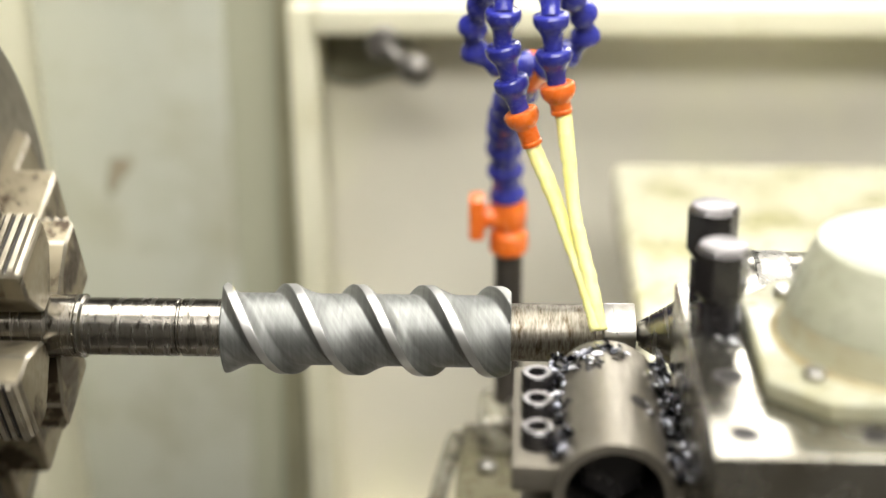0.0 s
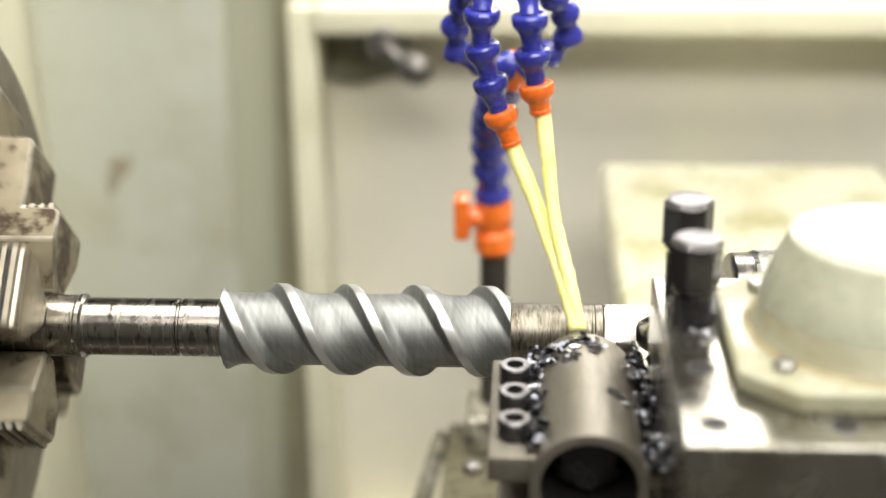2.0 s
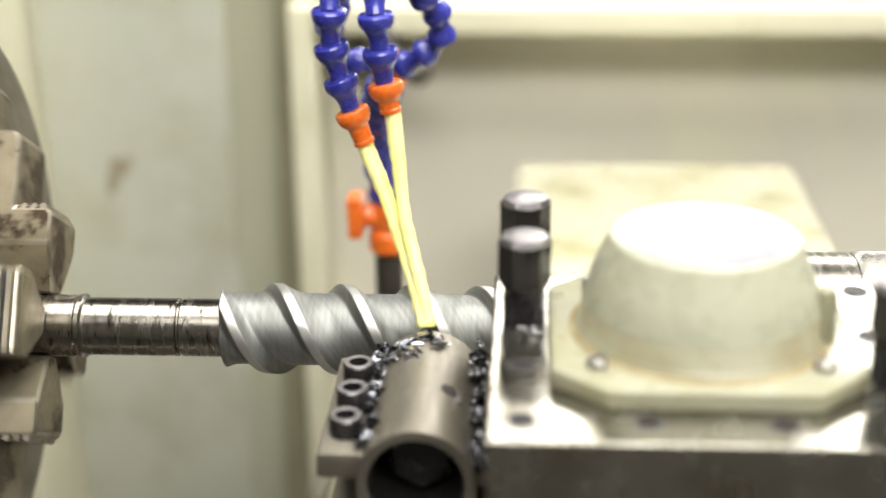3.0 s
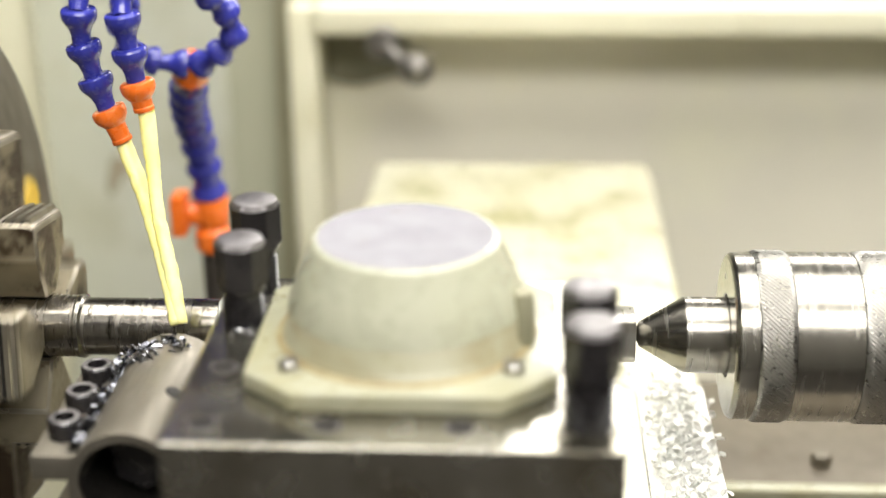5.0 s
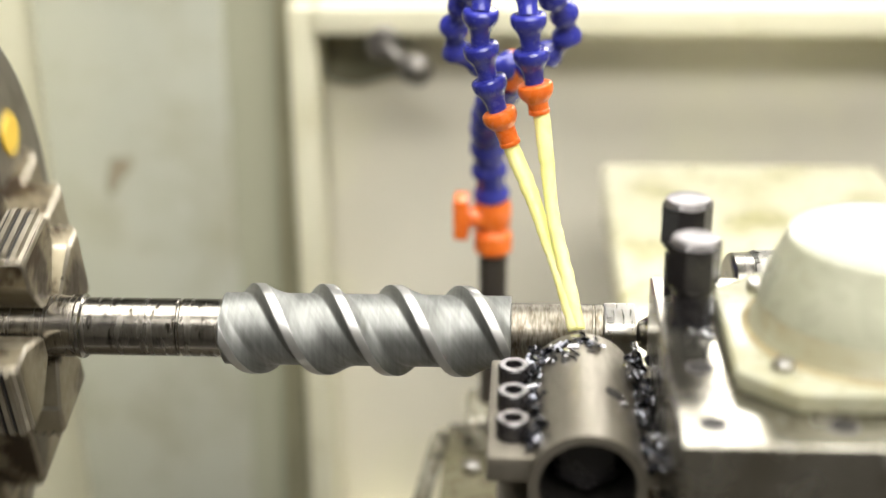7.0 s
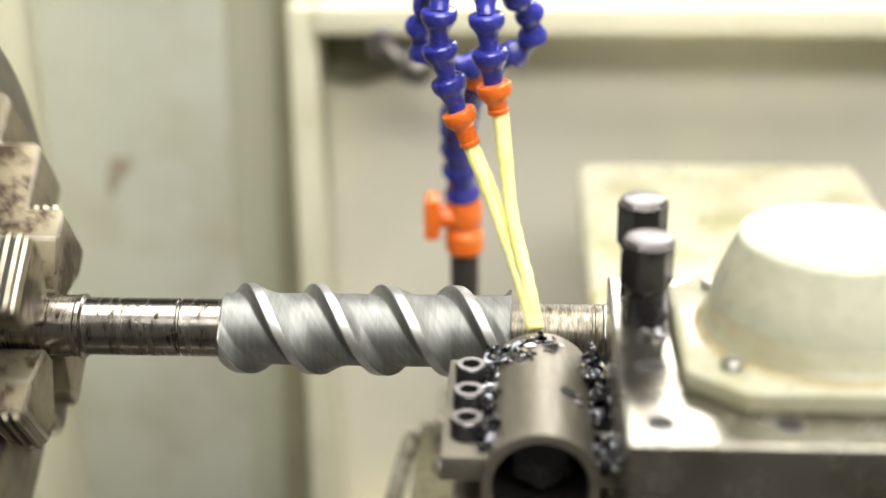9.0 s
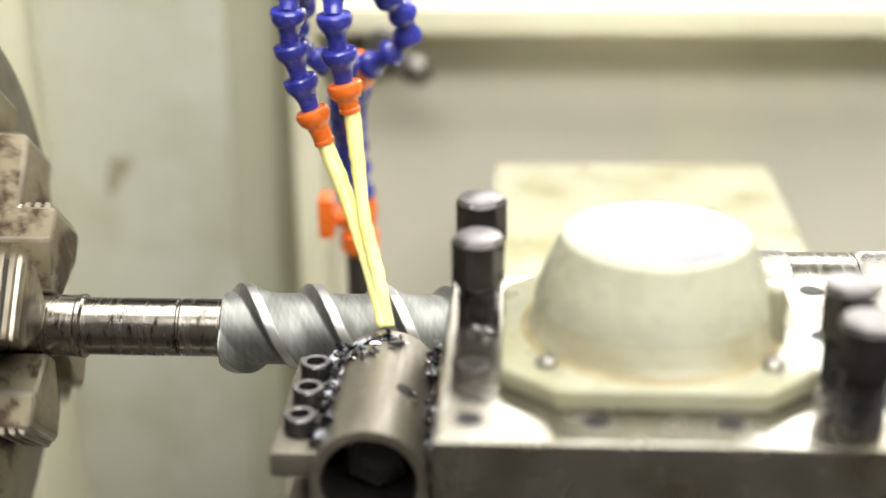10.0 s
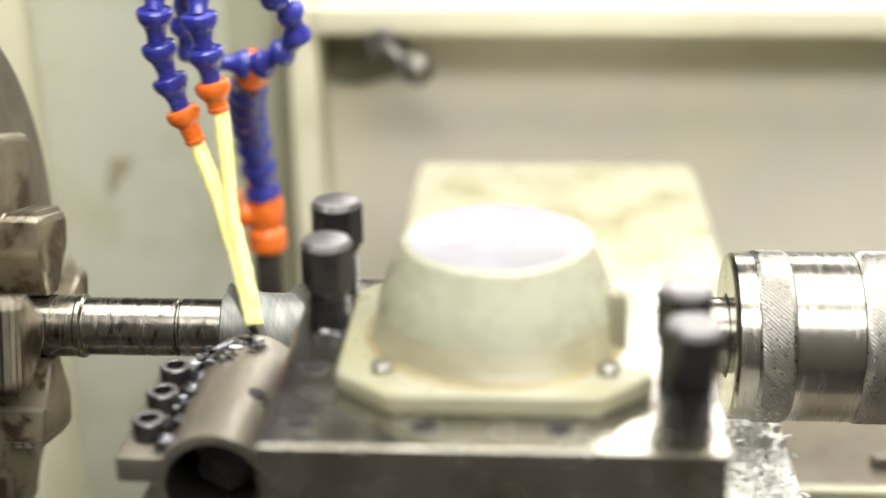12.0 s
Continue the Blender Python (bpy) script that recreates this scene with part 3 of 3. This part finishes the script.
def hose_segment(bottom, top, fat=1.0, neck=0.0044):
    """One link of segmented coolant hose: a flared cup over a narrow neck."""
    way = bottom - top
    s = way.length
    rows = [(0.0000, 0.0050), (0.0001, 0.0066), (0.0004, 0.0076), (0.0012, 0.0081), (0.0030, 0.0082), (0.0048, 0.0079), (0.0064, 0.0071), (0.0080, 0.0060), (0.0098, 0.0051), (0.0125, 0.0045), (0.0150, 0.0044), (0.0180, 0.0044)]
    return spin([(a * s / 0.0165, max(r, neck) * fat) for a, r in rows], top, way, 28)


def coolant_hose():
    ob = thing("coolant_hose", (0.2198, 0.255, -0.178), "blue segmented coolant hose with orange nozzles and valve", "coolant hose")
    v = Vector
    part("riser_pipe", spin([(0, 0.0095), (0.118, 0.0095)], (0.2198, 0.255, -0.178), (0, 0, 1), 24), M_PIPE, ob, "grey metal riser pipe")
    part("valve_body", spin([(0, 0.0100), (0.003, 0.0130), (0.014, 0.0130), (0.018, 0.0098), (0.022, 0.0118), (0.034, 0.0125), (0.041, 0.0105)], (0.2198, 0.255, -0.0625), (0, 0, 1), 28), M_ORANGE, ob, "orange plastic valve")
    part("valve_arm", spin([(0, 0.0080), (0.016, 0.0075)], (0.2170, 0.252, -0.0355), (-1, 0, 0), 20), M_ORANGE, ob)
    part("valve_tap", box(0.1935, 0.2040, 0.241, 0.263, -0.0490, -0.0205, 0.003, 2), M_ORANGE, ob, "orange tap handle")
    # the two-way splitter
    part("splitter", join(spin([(0, 0.0085), (0.004, 0.0110), (0.014, 0.0110), (0.018, 0.0085)], (0.2300, 0.176, 0.0790), (0.3, -0.35, 0.8), 24)), M_ORANGE, ob, "orange two-way splitter")
    lines = [
        [(0.2190, 0.255, -0.0225), (0.2175, 0.250, -0.0008), (0.2169, 0.238, 0.0264), (0.2202, 0.210, 0.0537), (0.2297, 0.178, 0.0800)],
        [(0.2330, 0.165, 0.0920), (0.2144, 0.160, 0.0949), (0.2016, 0.156, 0.0999), (0.1993, 0.150, 0.1178), (0.2061, 0.140, 0.1345), (0.2120, 0.105, 0.1700), (0.2160, 0.060, 0.1930), (0.2200, 0.030, 0.1860),
         (0.2198, 0.014, 0.1634), (0.2184, 0.014, 0.1500), (0.2208, 0.015, 0.1335), (0.2245, 0.016, 0.1200), (0.2276, 0.016, 0.1099)],
        [(0.2390, 0.166, 0.0910), (0.2523, 0.158, 0.0996), (0.2626, 0.155, 0.1077), (0.2647, 0.150, 0.1219), (0.2560, 0.140, 0.1346), (0.2480, 0.105, 0.1700), (0.2420, 0.060, 0.1960), (0.2400, 0.030, 0.1880),
         (0.2409, 0.010, 0.1643), (0.2426, 0.009, 0.1518), (0.2431, 0.009, 0.1384), (0.2449, 0.010, 0.1251)],
    ]
    for line, fat in zip(lines, (1.50, 1.06, 1.06)):
        _, length = curve_points(line, 10)
        count = round(length / 0.0162 / fat ** 0.5)
        pts, _ = curve_points(line, count + 1)
        for a, b in zip(pts, pts[1:]):
            part("hose_link", hose_segment(b, a, fat, 0.0064 if fat > 1.4 else 0.0044), M_BLUE, ob)
    for top, tip in ((v((0.2276, 0.016, 0.1099)), v((0.2338, 0.016, 0.0929))), (v((0.2449, 0.010, 0.1251)), v((0.2475, 0.010, 0.1107)))):
        s = (tip - top).length
        part("nozzle", spin([(-0.0002, 0.0052), (0.000, 0.0074), (0.0006, 0.0082), (0.0016, 0.0085), (0.0036, 0.0085), (0.0056, 0.0079), (0.0074, 0.0067), (0.0086, 0.0056), (0.0092, 0.0051), (s - 0.0022, 0.0048), (s - 0.0017, 0.0052), (s, 0.0051)], top, tip - top, 36),
             M_ORANGE, ob, "orange round nozzle")
    return ob


def coolant_streams():
    out = []
    lines = [
        [(0.2335, 0.016, 0.0938), (0.2343, 0.016, 0.0912), (0.2436, 0.006, 0.0722), (0.2513, -0.006, 0.0536), (0.2600, -0.020, 0.0332), (0.2654, -0.031, 0.0165)],
        [(0.2473, 0.010, 0.1117), (0.2484, 0.010, 0.1093), (0.2513, 0.002, 0.0880), (0.2548, -0.008, 0.0631), (0.2620, -0.020, 0.0362), (0.2674, -0.031, 0.0165)],
    ]
    for k, line in enumerate(lines):
        pts, _ = curve_points(line, 70)
        radii = []
        for i in range(70):
            s = i / 69
            radii.append(0.0040 + 0.0003 * math.sin(9 * s + k) - 0.0007 * s + 0.00018 * noise.noise((30 * s, 7.0 * k, 0)) + 0.0002 * noise.noise((90 * s, 7.0 * k, 3)))
        pts = [p + Vector((0.0005 * noise.noise((22 * i / 69, k, 5)), 0, 0)) for i, p in enumerate(pts)]
        bm = sweep(pts, radii, 20, 0.9)
        ob = solid("coolant_stream", bm, M_COOLANT, "pale yellow coolant stream pouring from an orange nozzle", "coolant", sharp=180, group="coolant streams")
        out.append(ob)
    return out


DROPS = [   # seconds at which a drop leaves the shaft, its place along the shaft
    (-0.03, 0.0870), (0.97, 0.0865), (0.98, 0.1085), (1.48, 0.0880), (2.48, 0.0870), (3.48, 0.0880), (5.78, 0.0875), (5.80, 0.1130), (6.40, 0.1740), (6.97, 0.1330),
]


def coolant_drops():
    out = []
    for k, (_, x) in enumerate(DROPS):
        bm = spin([(0.0, 0.0003), (0.004, 0.0007), (0.008, 0.0012), (0.0105, 0.0017), (0.0120, 0.0014), (0.0127, 0.0005)], (x, -0.003, 0.006), (0, 0, -1), 14)
        out.append(solid("coolant_drop", bm, M_COOLANT, "small falling drop of pale yellow coolant", "coolant", sharp=180, group="falling drops"))
    return out


def run_off():
    """Spent coolant that falls behind the tool holder."""
    pts, _ = curve_points([(0.2560, -0.020, -0.030), (0.2480, -0.004, -0.060), (0.2430, 0.006, -0.100), (0.2400, 0.012, -0.150)], 40)
    radii = [0.0030 + 0.0035 * i / 39 + 0.0012 * noise.noise((i * 0.35, 2, 1)) for i in range(40)]
    return solid("coolant_run_off", sweep(pts, radii, 16, 0.35), M_COOLANT, "pale yellow spent coolant falling behind the tool holder", "coolant", sharp=180)


# ---------------------------------------------------------------- what rides on the cross slide


def cross_slide():
    ob = thing("cross_slide", (0.41, -0.05, -0.15), "worn cross slide strewn with bright chips", "cross slide")
    part("slide", box(0.315, 0.494, -0.23, 0.098, -0.149, -0.062, 0.006), M_SADDLE, ob)
    part("gib_side", box(0.4945, 0.5350, -0.23, 0.098, -0.149, -0.074, 0.006), M_SWARF, ob, "gib side packed with bright swarf")
    part("swivel_base", spin([(0, 0.10), (0.018, 0.10), (0.02, 0.097)], (0.383, -0.11, -0.062), (0, 0, 1), 64), M_BED, ob)
    return ob


def hex_bolt(parent, x, y, top, foot):
    """A long square-shouldered clamp screw: hexagon head, collar, threaded shank."""
    r = 0.0112
    head_low = top - 0.0215
    bolt = part("clamp_screw", spin([(head_low, r * 0.90), (head_low + 0.0007, r), (top - 0.0024, r)], (x, y, 0), (0, 0, 1), 6, 0.35), M_BLACK, parent, "black hexagon clamp screw")
    part("head_top", join(spin([(top - 0.0024, r), (top - 0.0010, r * 0.93)], (x, y, 0), (0, 0, 1), 6, 0.35),
                          spin([(top - 0.0030, r * 0.94), (top - 0.0003, r * 0.86), (top, r * 0.80)], (x, y, 0), (0, 0, 1), 32)), M_WORN, bolt, "worn bright head top")
    part("collar", spin([(head_low - 0.0020, 0.0088), (head_low - 0.0012, 0.0098), (head_low + 0.0004, 0.0100)], (x, y, 0), (0, 0, 1), 32), M_BLACK, bolt)
    rows, z = [], foot
    while z < head_low - 0.0045:
        rows += [(z, 0.0080), (z + 0.0006, 0.0090), (z + 0.0011, 0.0090), (z + 0.0017, 0.0080)]
        z += 0.0020
    part("thread", spin([*rows, (head_low - 0.003, 0.0080)], (x, y, 0), (0, 0, 1), 32), M_BLACK, bolt, "black threaded shank", 20)


def toolpost():
    x0, x1, y0, y1, top = 0.2985, 0.4690, -0.1930, -0.0395, 0.048
    ob = thing("toolpost", (0.384, -0.11, -0.0415), "square ground steel four-way toolpost with a cream cap", "toolpost")
    bm = box(x0, x1, y0, y1, -0.012, top, 0.0013, 2)
    part("block", bm, M_BLOCK, ob, "ground steel block with tapped holes", 12)
    part("core", box(x0 + 0.03, x1 - 0.03, y0 + 0.03, y1 - 0.03, -0.0415, -0.0122), M_GROUND, ob)
    part("lower_flange", box(x0, x1, y0 + 0.004, y1 - 0.004, -0.0425, -0.0300, 0.002), M_GROUND, ob)
    holes = [(0.3115, -0.1765), (0.3590, -0.1765), (0.4085, -0.1765), (0.3115, -0.1310), (0.4560, -0.1000), (0.4592, -0.0535), (0.3600, -0.0470), (0.4080, -0.0470)]
    for hx, hy in holes:
        # no hole is cut: a black disc paints the shade of its depth
        hole = part("tapped_hole", spin([(0.0478, 0.0052), (0.0484, 0.0050)], (hx, hy, 0), (0, 0, 1), 28), M_BLACK_GAP, ob, "black disc for the dark depth of a tapped hole")
        part("hole_rim", spin([(0.0470, 0.0059), (0.0482, 0.0057)], (hx, hy, 0), (0, 0, 1), 28), M_WORN, hole, "countersunk rim")
    for bx, by, bt in ((0.3123, -0.0530, 0.0915), (0.3121, -0.0890, 0.0875), (0.4562, -0.1386, 0.0900), (0.4562, -0.1719, 0.0900)):
        hex_bolt(ob, bx, by, bt, 0.0475)
    cx, cy = 0.3838, -0.1100
    w, c = 0.0615, 0.040
    flange = prism([(cx - w, cy - c), (cx - c, cy - w * 0.95), (cx + c, cy - w * 0.95), (cx + w, cy - c), (cx + w, cy + c), (cx + c, cy + w * 0.95), (cx - c, cy + w * 0.95), (cx - w, cy + c)], 0.0481, 0.0565, 0.0026)
    part("flange", flange, M_FLANGE, ob, "yellowed octagonal cap flange", 50)
    cap = part("cap", spin([(0.0697, 0.0480), (0.0760, 0.0466), (0.0830, 0.0440), (0.0895, 0.0410), (0.0945, 0.0388), (0.0968, 0.0379), (0.0976, 0.0372), (0.0977, 0.0362)],
                           (cx, cy, 0), (0, 0, 1), 96), M_CREAM, ob, "cream tapered plastic cap", 50)
    part("skirt", spin([(0.0560, 0.0504), (0.0575, 0.0508), (0.0592, 0.0498), (0.0602, 0.0486), (0.0694, 0.0480), (0.0700, 0.0472)], (cx, cy, 0), (0, 0, 1), 96), M_SKIRT, ob, "stained beige cap skirt", 50)
    part("grime_ring", spin([(0.0564, 0.0535), (0.0572, 0.0526), (0.0578, 0.0508), (0.0570, 0.0500)], (cx, cy, 0), (0, 0, 1), 96, closed=False), M_GRIME, ob, "brown grime round the cap")
    part("cap_top", spin([(0.0972, 0.0360), (0.0980, 0.0356), (0.0978, 0.0344)], (cx, cy, 0), (0, 0, 1), 72), M_CAPTOP, cap, "scuffed flat cap top, greyed to offset the overhead light")
    part("stop_lug", spin([(0.0560, 0.0052), (0.0750, 0.0050), (0.0790, 0.0040), (0.0800, 0.0022)], (cx + 0.0472, cy - 0.012, 0), (0, 0, 1), 24), M_SHADE_AND_LUG, ob, "dull olive lug on the cap's side")
    for a in (-0.70, -2.42, 0.75, 2.40):
        part("flange_screw", spin([(0, 0.0042), (0.004, 0.0042), (0.005, 0.0034)], (cx + 0.0575 * math.cos(a), cy + 0.0575 * math.sin(a), 0.0555), (0, 0, 1), 20), M_GROUND, ob, "steel flange screw")
    return ob


def socket_screw(parent, x, y, z):
    screw = part("cap_screw", spin([(0, 0.0073), (0.0080, 0.0073), (0.0088, 0.0066), (0.0088, 0.0039), (0.0050, 0.0038)], (x, y, z), (0, 0, 1), 30), M_BLACK, parent, "black socket cap screw")
    part("head_rim", spin([(0.0083, 0.0070), (0.0091, 0.0063), (0.0091, 0.0046), (0.0085, 0.0042)], (x, y, z), (0, 0, 1), 30, closed=False), M_WORN, screw, "bright worn rim")


def tool_holder():
    """A split sleeve that points at the work, bolted beside the toolpost."""
    ob = thing("tool_holder", (0.262, -0.09, -0.040), "steel sleeve tool holder with a row of socket screws", "tool holder")
    cx, cz, r = 0.2682, -0.0045, 0.0244
    y0, y1, bore, n = -0.1375, -0.0420, 0.0203, 64
    outer, inner = [], []
    for i in range(n):
        a = 2 * math.pi * i / n
        ca, sa = math.cos(a), math.sin(a)
        reach = r if sa >= 0 else min(r / max(abs(ca), 1e-6), 0.035 / max(-sa, 1e-6))
        outer.append((cx + reach * ca, cz + reach * sa))
        inner.append((cx + bore * ca, cz + bore * sa))
    bm = bmesh.new()

    def ring(pts, y):
        return [bm.verts.new((a, y, b)) for a, b in pts]
    front, back, mouth, lip = ring(outer, y0), ring(outer, y1), ring(inner, y0), ring(inner, y0 + 0.002)
    for i in range(n):
        j = (i + 1) % n
        bm.faces.new((front[i], front[j], back[j], back[i]))
        bm.faces.new((front[i], front[j], mouth[j], mouth[i]))
        bm.faces.new((mouth[i], mouth[j], lip[j], lip[i]))
    bm.faces.new(back)
    sleeve = part("sleeve", bm, M_TUBE, ob, "brownish steel sleeve", 40)
    part("bore_lining", spin([(0.002, bore), (0.075, bore), (0.0751, 0.001)], (cx, y0, cz), (0, 1, 0), 48, closed=False), M_BLACK_GAP, sleeve, "near-black bore lining")
    part("bar_end", spin([(0, 0.0135), (0.0018, 0.0160), (0.070, 0.0160)], (cx + 0.0005, y0 + 0.024, cz - 0.0022), (0, 1, 0), 6, 0.2), M_BAR, ob, "black bar end inside the bore")
    part("nose", spin([(0, 0.0200), (0.004, 0.0190), (0.007, 0.014), (0.009, 0.009)], (cx, y1 - 0.0005, cz), (0, 1, 0), 36), M_TUBE, ob)
    part("screw_flange", box(0.2262, 0.2480, -0.1320, -0.0420, -0.0060, 0.0058, 0.0015), M_TUBE, ob, "flat flange under the screws")
    part("rear_flange", box(0.2905, 0.2984, -0.1320, -0.0420, -0.0080, 0.0020, 0.001), M_TUBE, ob)
    part("shoe", box(0.2300, 0.2982, -0.1340, -0.0420, -0.0395, -0.0250, 0.002), M_TUBE, ob)
    part("insert", prism([(0.2560, -0.040), (0.2690, -0.040), (0.2660, -0.0235), (0.2600, -0.0235)], 0.0005, 0.0060, 0.0006), M_GROUND, ob, "small cutting insert")
    for y in (-0.0640, -0.0885, -0.1135):
        socket_screw(ob, 0.2370, y, 0.0056)
    # black disc on the sleeve paints the hole's shaded depth
    part("side_pin", spin([(-0.002, 0.0042), (0.0004, 0.0042), (0.0005, 0.0020)], (cx + 0.0121, -0.095, cz + 0.0210), (0.5, 0, 0.866), 18), M_BLACK_GAP, ob, "black disc for the dark depth of a set-screw hole")
    return ob


def chip_heap(name, centres, count, spread, seed, mat, label, long=0.007):
    """A heap of short curled chips."""
    rng = random.Random(seed)
    bm = bmesh.new()
    for _ in range(count):
        c = Vector(rng.choice(centres)) + Vector((rng.gauss(0, spread[0]), rng.gauss(0, spread[1]), abs(rng.gauss(0, spread[2]))))
        turn = Euler((rng.uniform(0, 6.28), rng.uniform(0, 6.28), rng.uniform(0, 6.28))).to_matrix()
        wide, reach, bend, thick = rng.uniform(0.0013, 0.0030), rng.uniform(0.5, 1.1) * long, rng.uniform(0.8, 3.2), 0.0003
        rows = []
        for i in range(7):
            a = bend * (i / 6 - 0.5)
            rad = reach / bend
            p = Vector((rad * math.sin(a), 0, rad * math.cos(a) - rad))
            q = Vector(((rad - thick) * math.sin(a), 0, (rad - thick) * math.cos(a) - rad))
            w = Vector((0, wide * (1 - 0.5 * abs(i / 3 - 1) ** 3), 0))
            rows.append([bm.verts.new(c + turn @ s) for s in (p - w, p + w, q + w, q - w)])
        for a, b in zip(rows, rows[1:]):
            for i in range(4):
                bm.faces.new((a[i], a[(i + 1) % 4], b[(i + 1) % 4], b[i]))
        bm.faces.new(rows[0])
        bm.faces.new(rows[-1])
    return solid(name, bm, mat, label, "metal chips", "stuff", 60)


def chips():
    left = [(0.2475, y, 0.006) for y in (-0.125, -0.115, -0.10, -0.09, -0.08, -0.07, -0.06, -0.05)]
    nose = [(0.246, -0.060, 0.0050), (0.250, -0.056, 0.0100), (0.256, -0.055, 0.0155), (0.262, -0.054, 0.0182), (0.254, -0.061, 0.0140), (0.270, -0.052, 0.0190)]
    right = [(0.2945, y, 0.002) for y in (-0.13, -0.12, -0.11, -0.10, -0.09, -0.08, -0.07, -0.06)] + [(0.2925, -0.055, 0.010), (0.2925, -0.065, 0.010)]
    return [
        chip_heap("metal_chips", left, 90, (0.0022, 0.004, 0.0030), 3, M_CHIP, "small blue-black curled steel chips beside the screws"),
        chip_heap("metal_chips", nose, 62, (0.0030, 0.0026, 0.0010), 5, M_CHIP, "dark curled steel chips on the sleeve nose"),
        chip_heap("metal_chips", right, 150, (0.0018, 0.005, 0.0040), 7, M_CHIP, "dark curled steel chips packed against the toolpost"),
        chip_heap("metal_chips", [(0.514, y / 100, -0.072) for y in range(-22, 10)], 1100, (0.0085, 0.006, 0.0020), 17, M_SWARF, "bright wet swarf on the cross slide's side", 0.0048),
        chip_heap("metal_chips", left[:6] + nose + right[2:], 80, (0.0030, 0.004, 0.0016), 11, M_CHIP_LIGHT, "bright glinting steel chips", 0.006),
        chip_heap("metal_chips", [(0.3110, -0.096, 0.0480), (0.3150, -0.100, 0.0480), (0.3080, -0.091, 0.0480), (0.3120, -0.064, 0.0480)], 26, (0.0032, 0.0026, 0.0006), 29, M_CHIP_LIGHT, "wet grey swarf at the clamp screws' feet", 0.005),
        chip_heap("metal_chips", [(0.262, -0.066, 0.0193), (0.2835, -0.096, 0.0145), (0.263, -0.060, 0.0195)], 11, (0.0014, 0.003, 0.0002), 23, M_CHIP_LIGHT, "few loose chips on the sleeve", 0.006),
    ]


workshop()
splash_guard()
lathe_bed()
tailstock()
TURNING = [chuck(), workpiece()]
RIDING = [saddle(), coolant_hose(), *coolant_streams(), run_off()]
FALLING = coolant_drops()
SLIDING = [cross_slide(), toolpost(), tool_holder(), *chips()]


def motions():
    """The spindle turns evenly; the saddle feeds left, is drawn off and runs back; the slide carries the tool."""
    for ob in TURNING:
        at = ob.location.copy()
        walk(ob, [(k / 10, pose(*at, OMEGA * (k / 10 - 0.02 * (k % 2)), 0, 0)) for k in range(121)])
    for ob in RIDING:
        at = ob.location.copy()
        walk(ob, [(t, pose(at.x + along, at.y, at.z)) for t, along, back in FEED])
    for ob, (start, _) in zip(FALLING, DROPS):
        at = ob.location.copy()
        rows = [(0.0, pose(*at))] if start > 0 else []
        for k in range(10):
            t, fall = start + 0.05 * k, 0.022 + 0.35 * (0.05 * k) + 4.9 * (0.05 * k) ** 2
            if t >= 0:
                rows.append((t, pose(at.x, at.y, at.z - (fall if k else 0.0))))
        rows.append((12.0, rows[-1][1]))
        walk(ob, rows)
    for ob in SLIDING:
        at = ob.location.copy()
        walk(ob, [(t, pose(at.x + along, at.y - back, at.z)) for t, along, back in FEED])


motions()
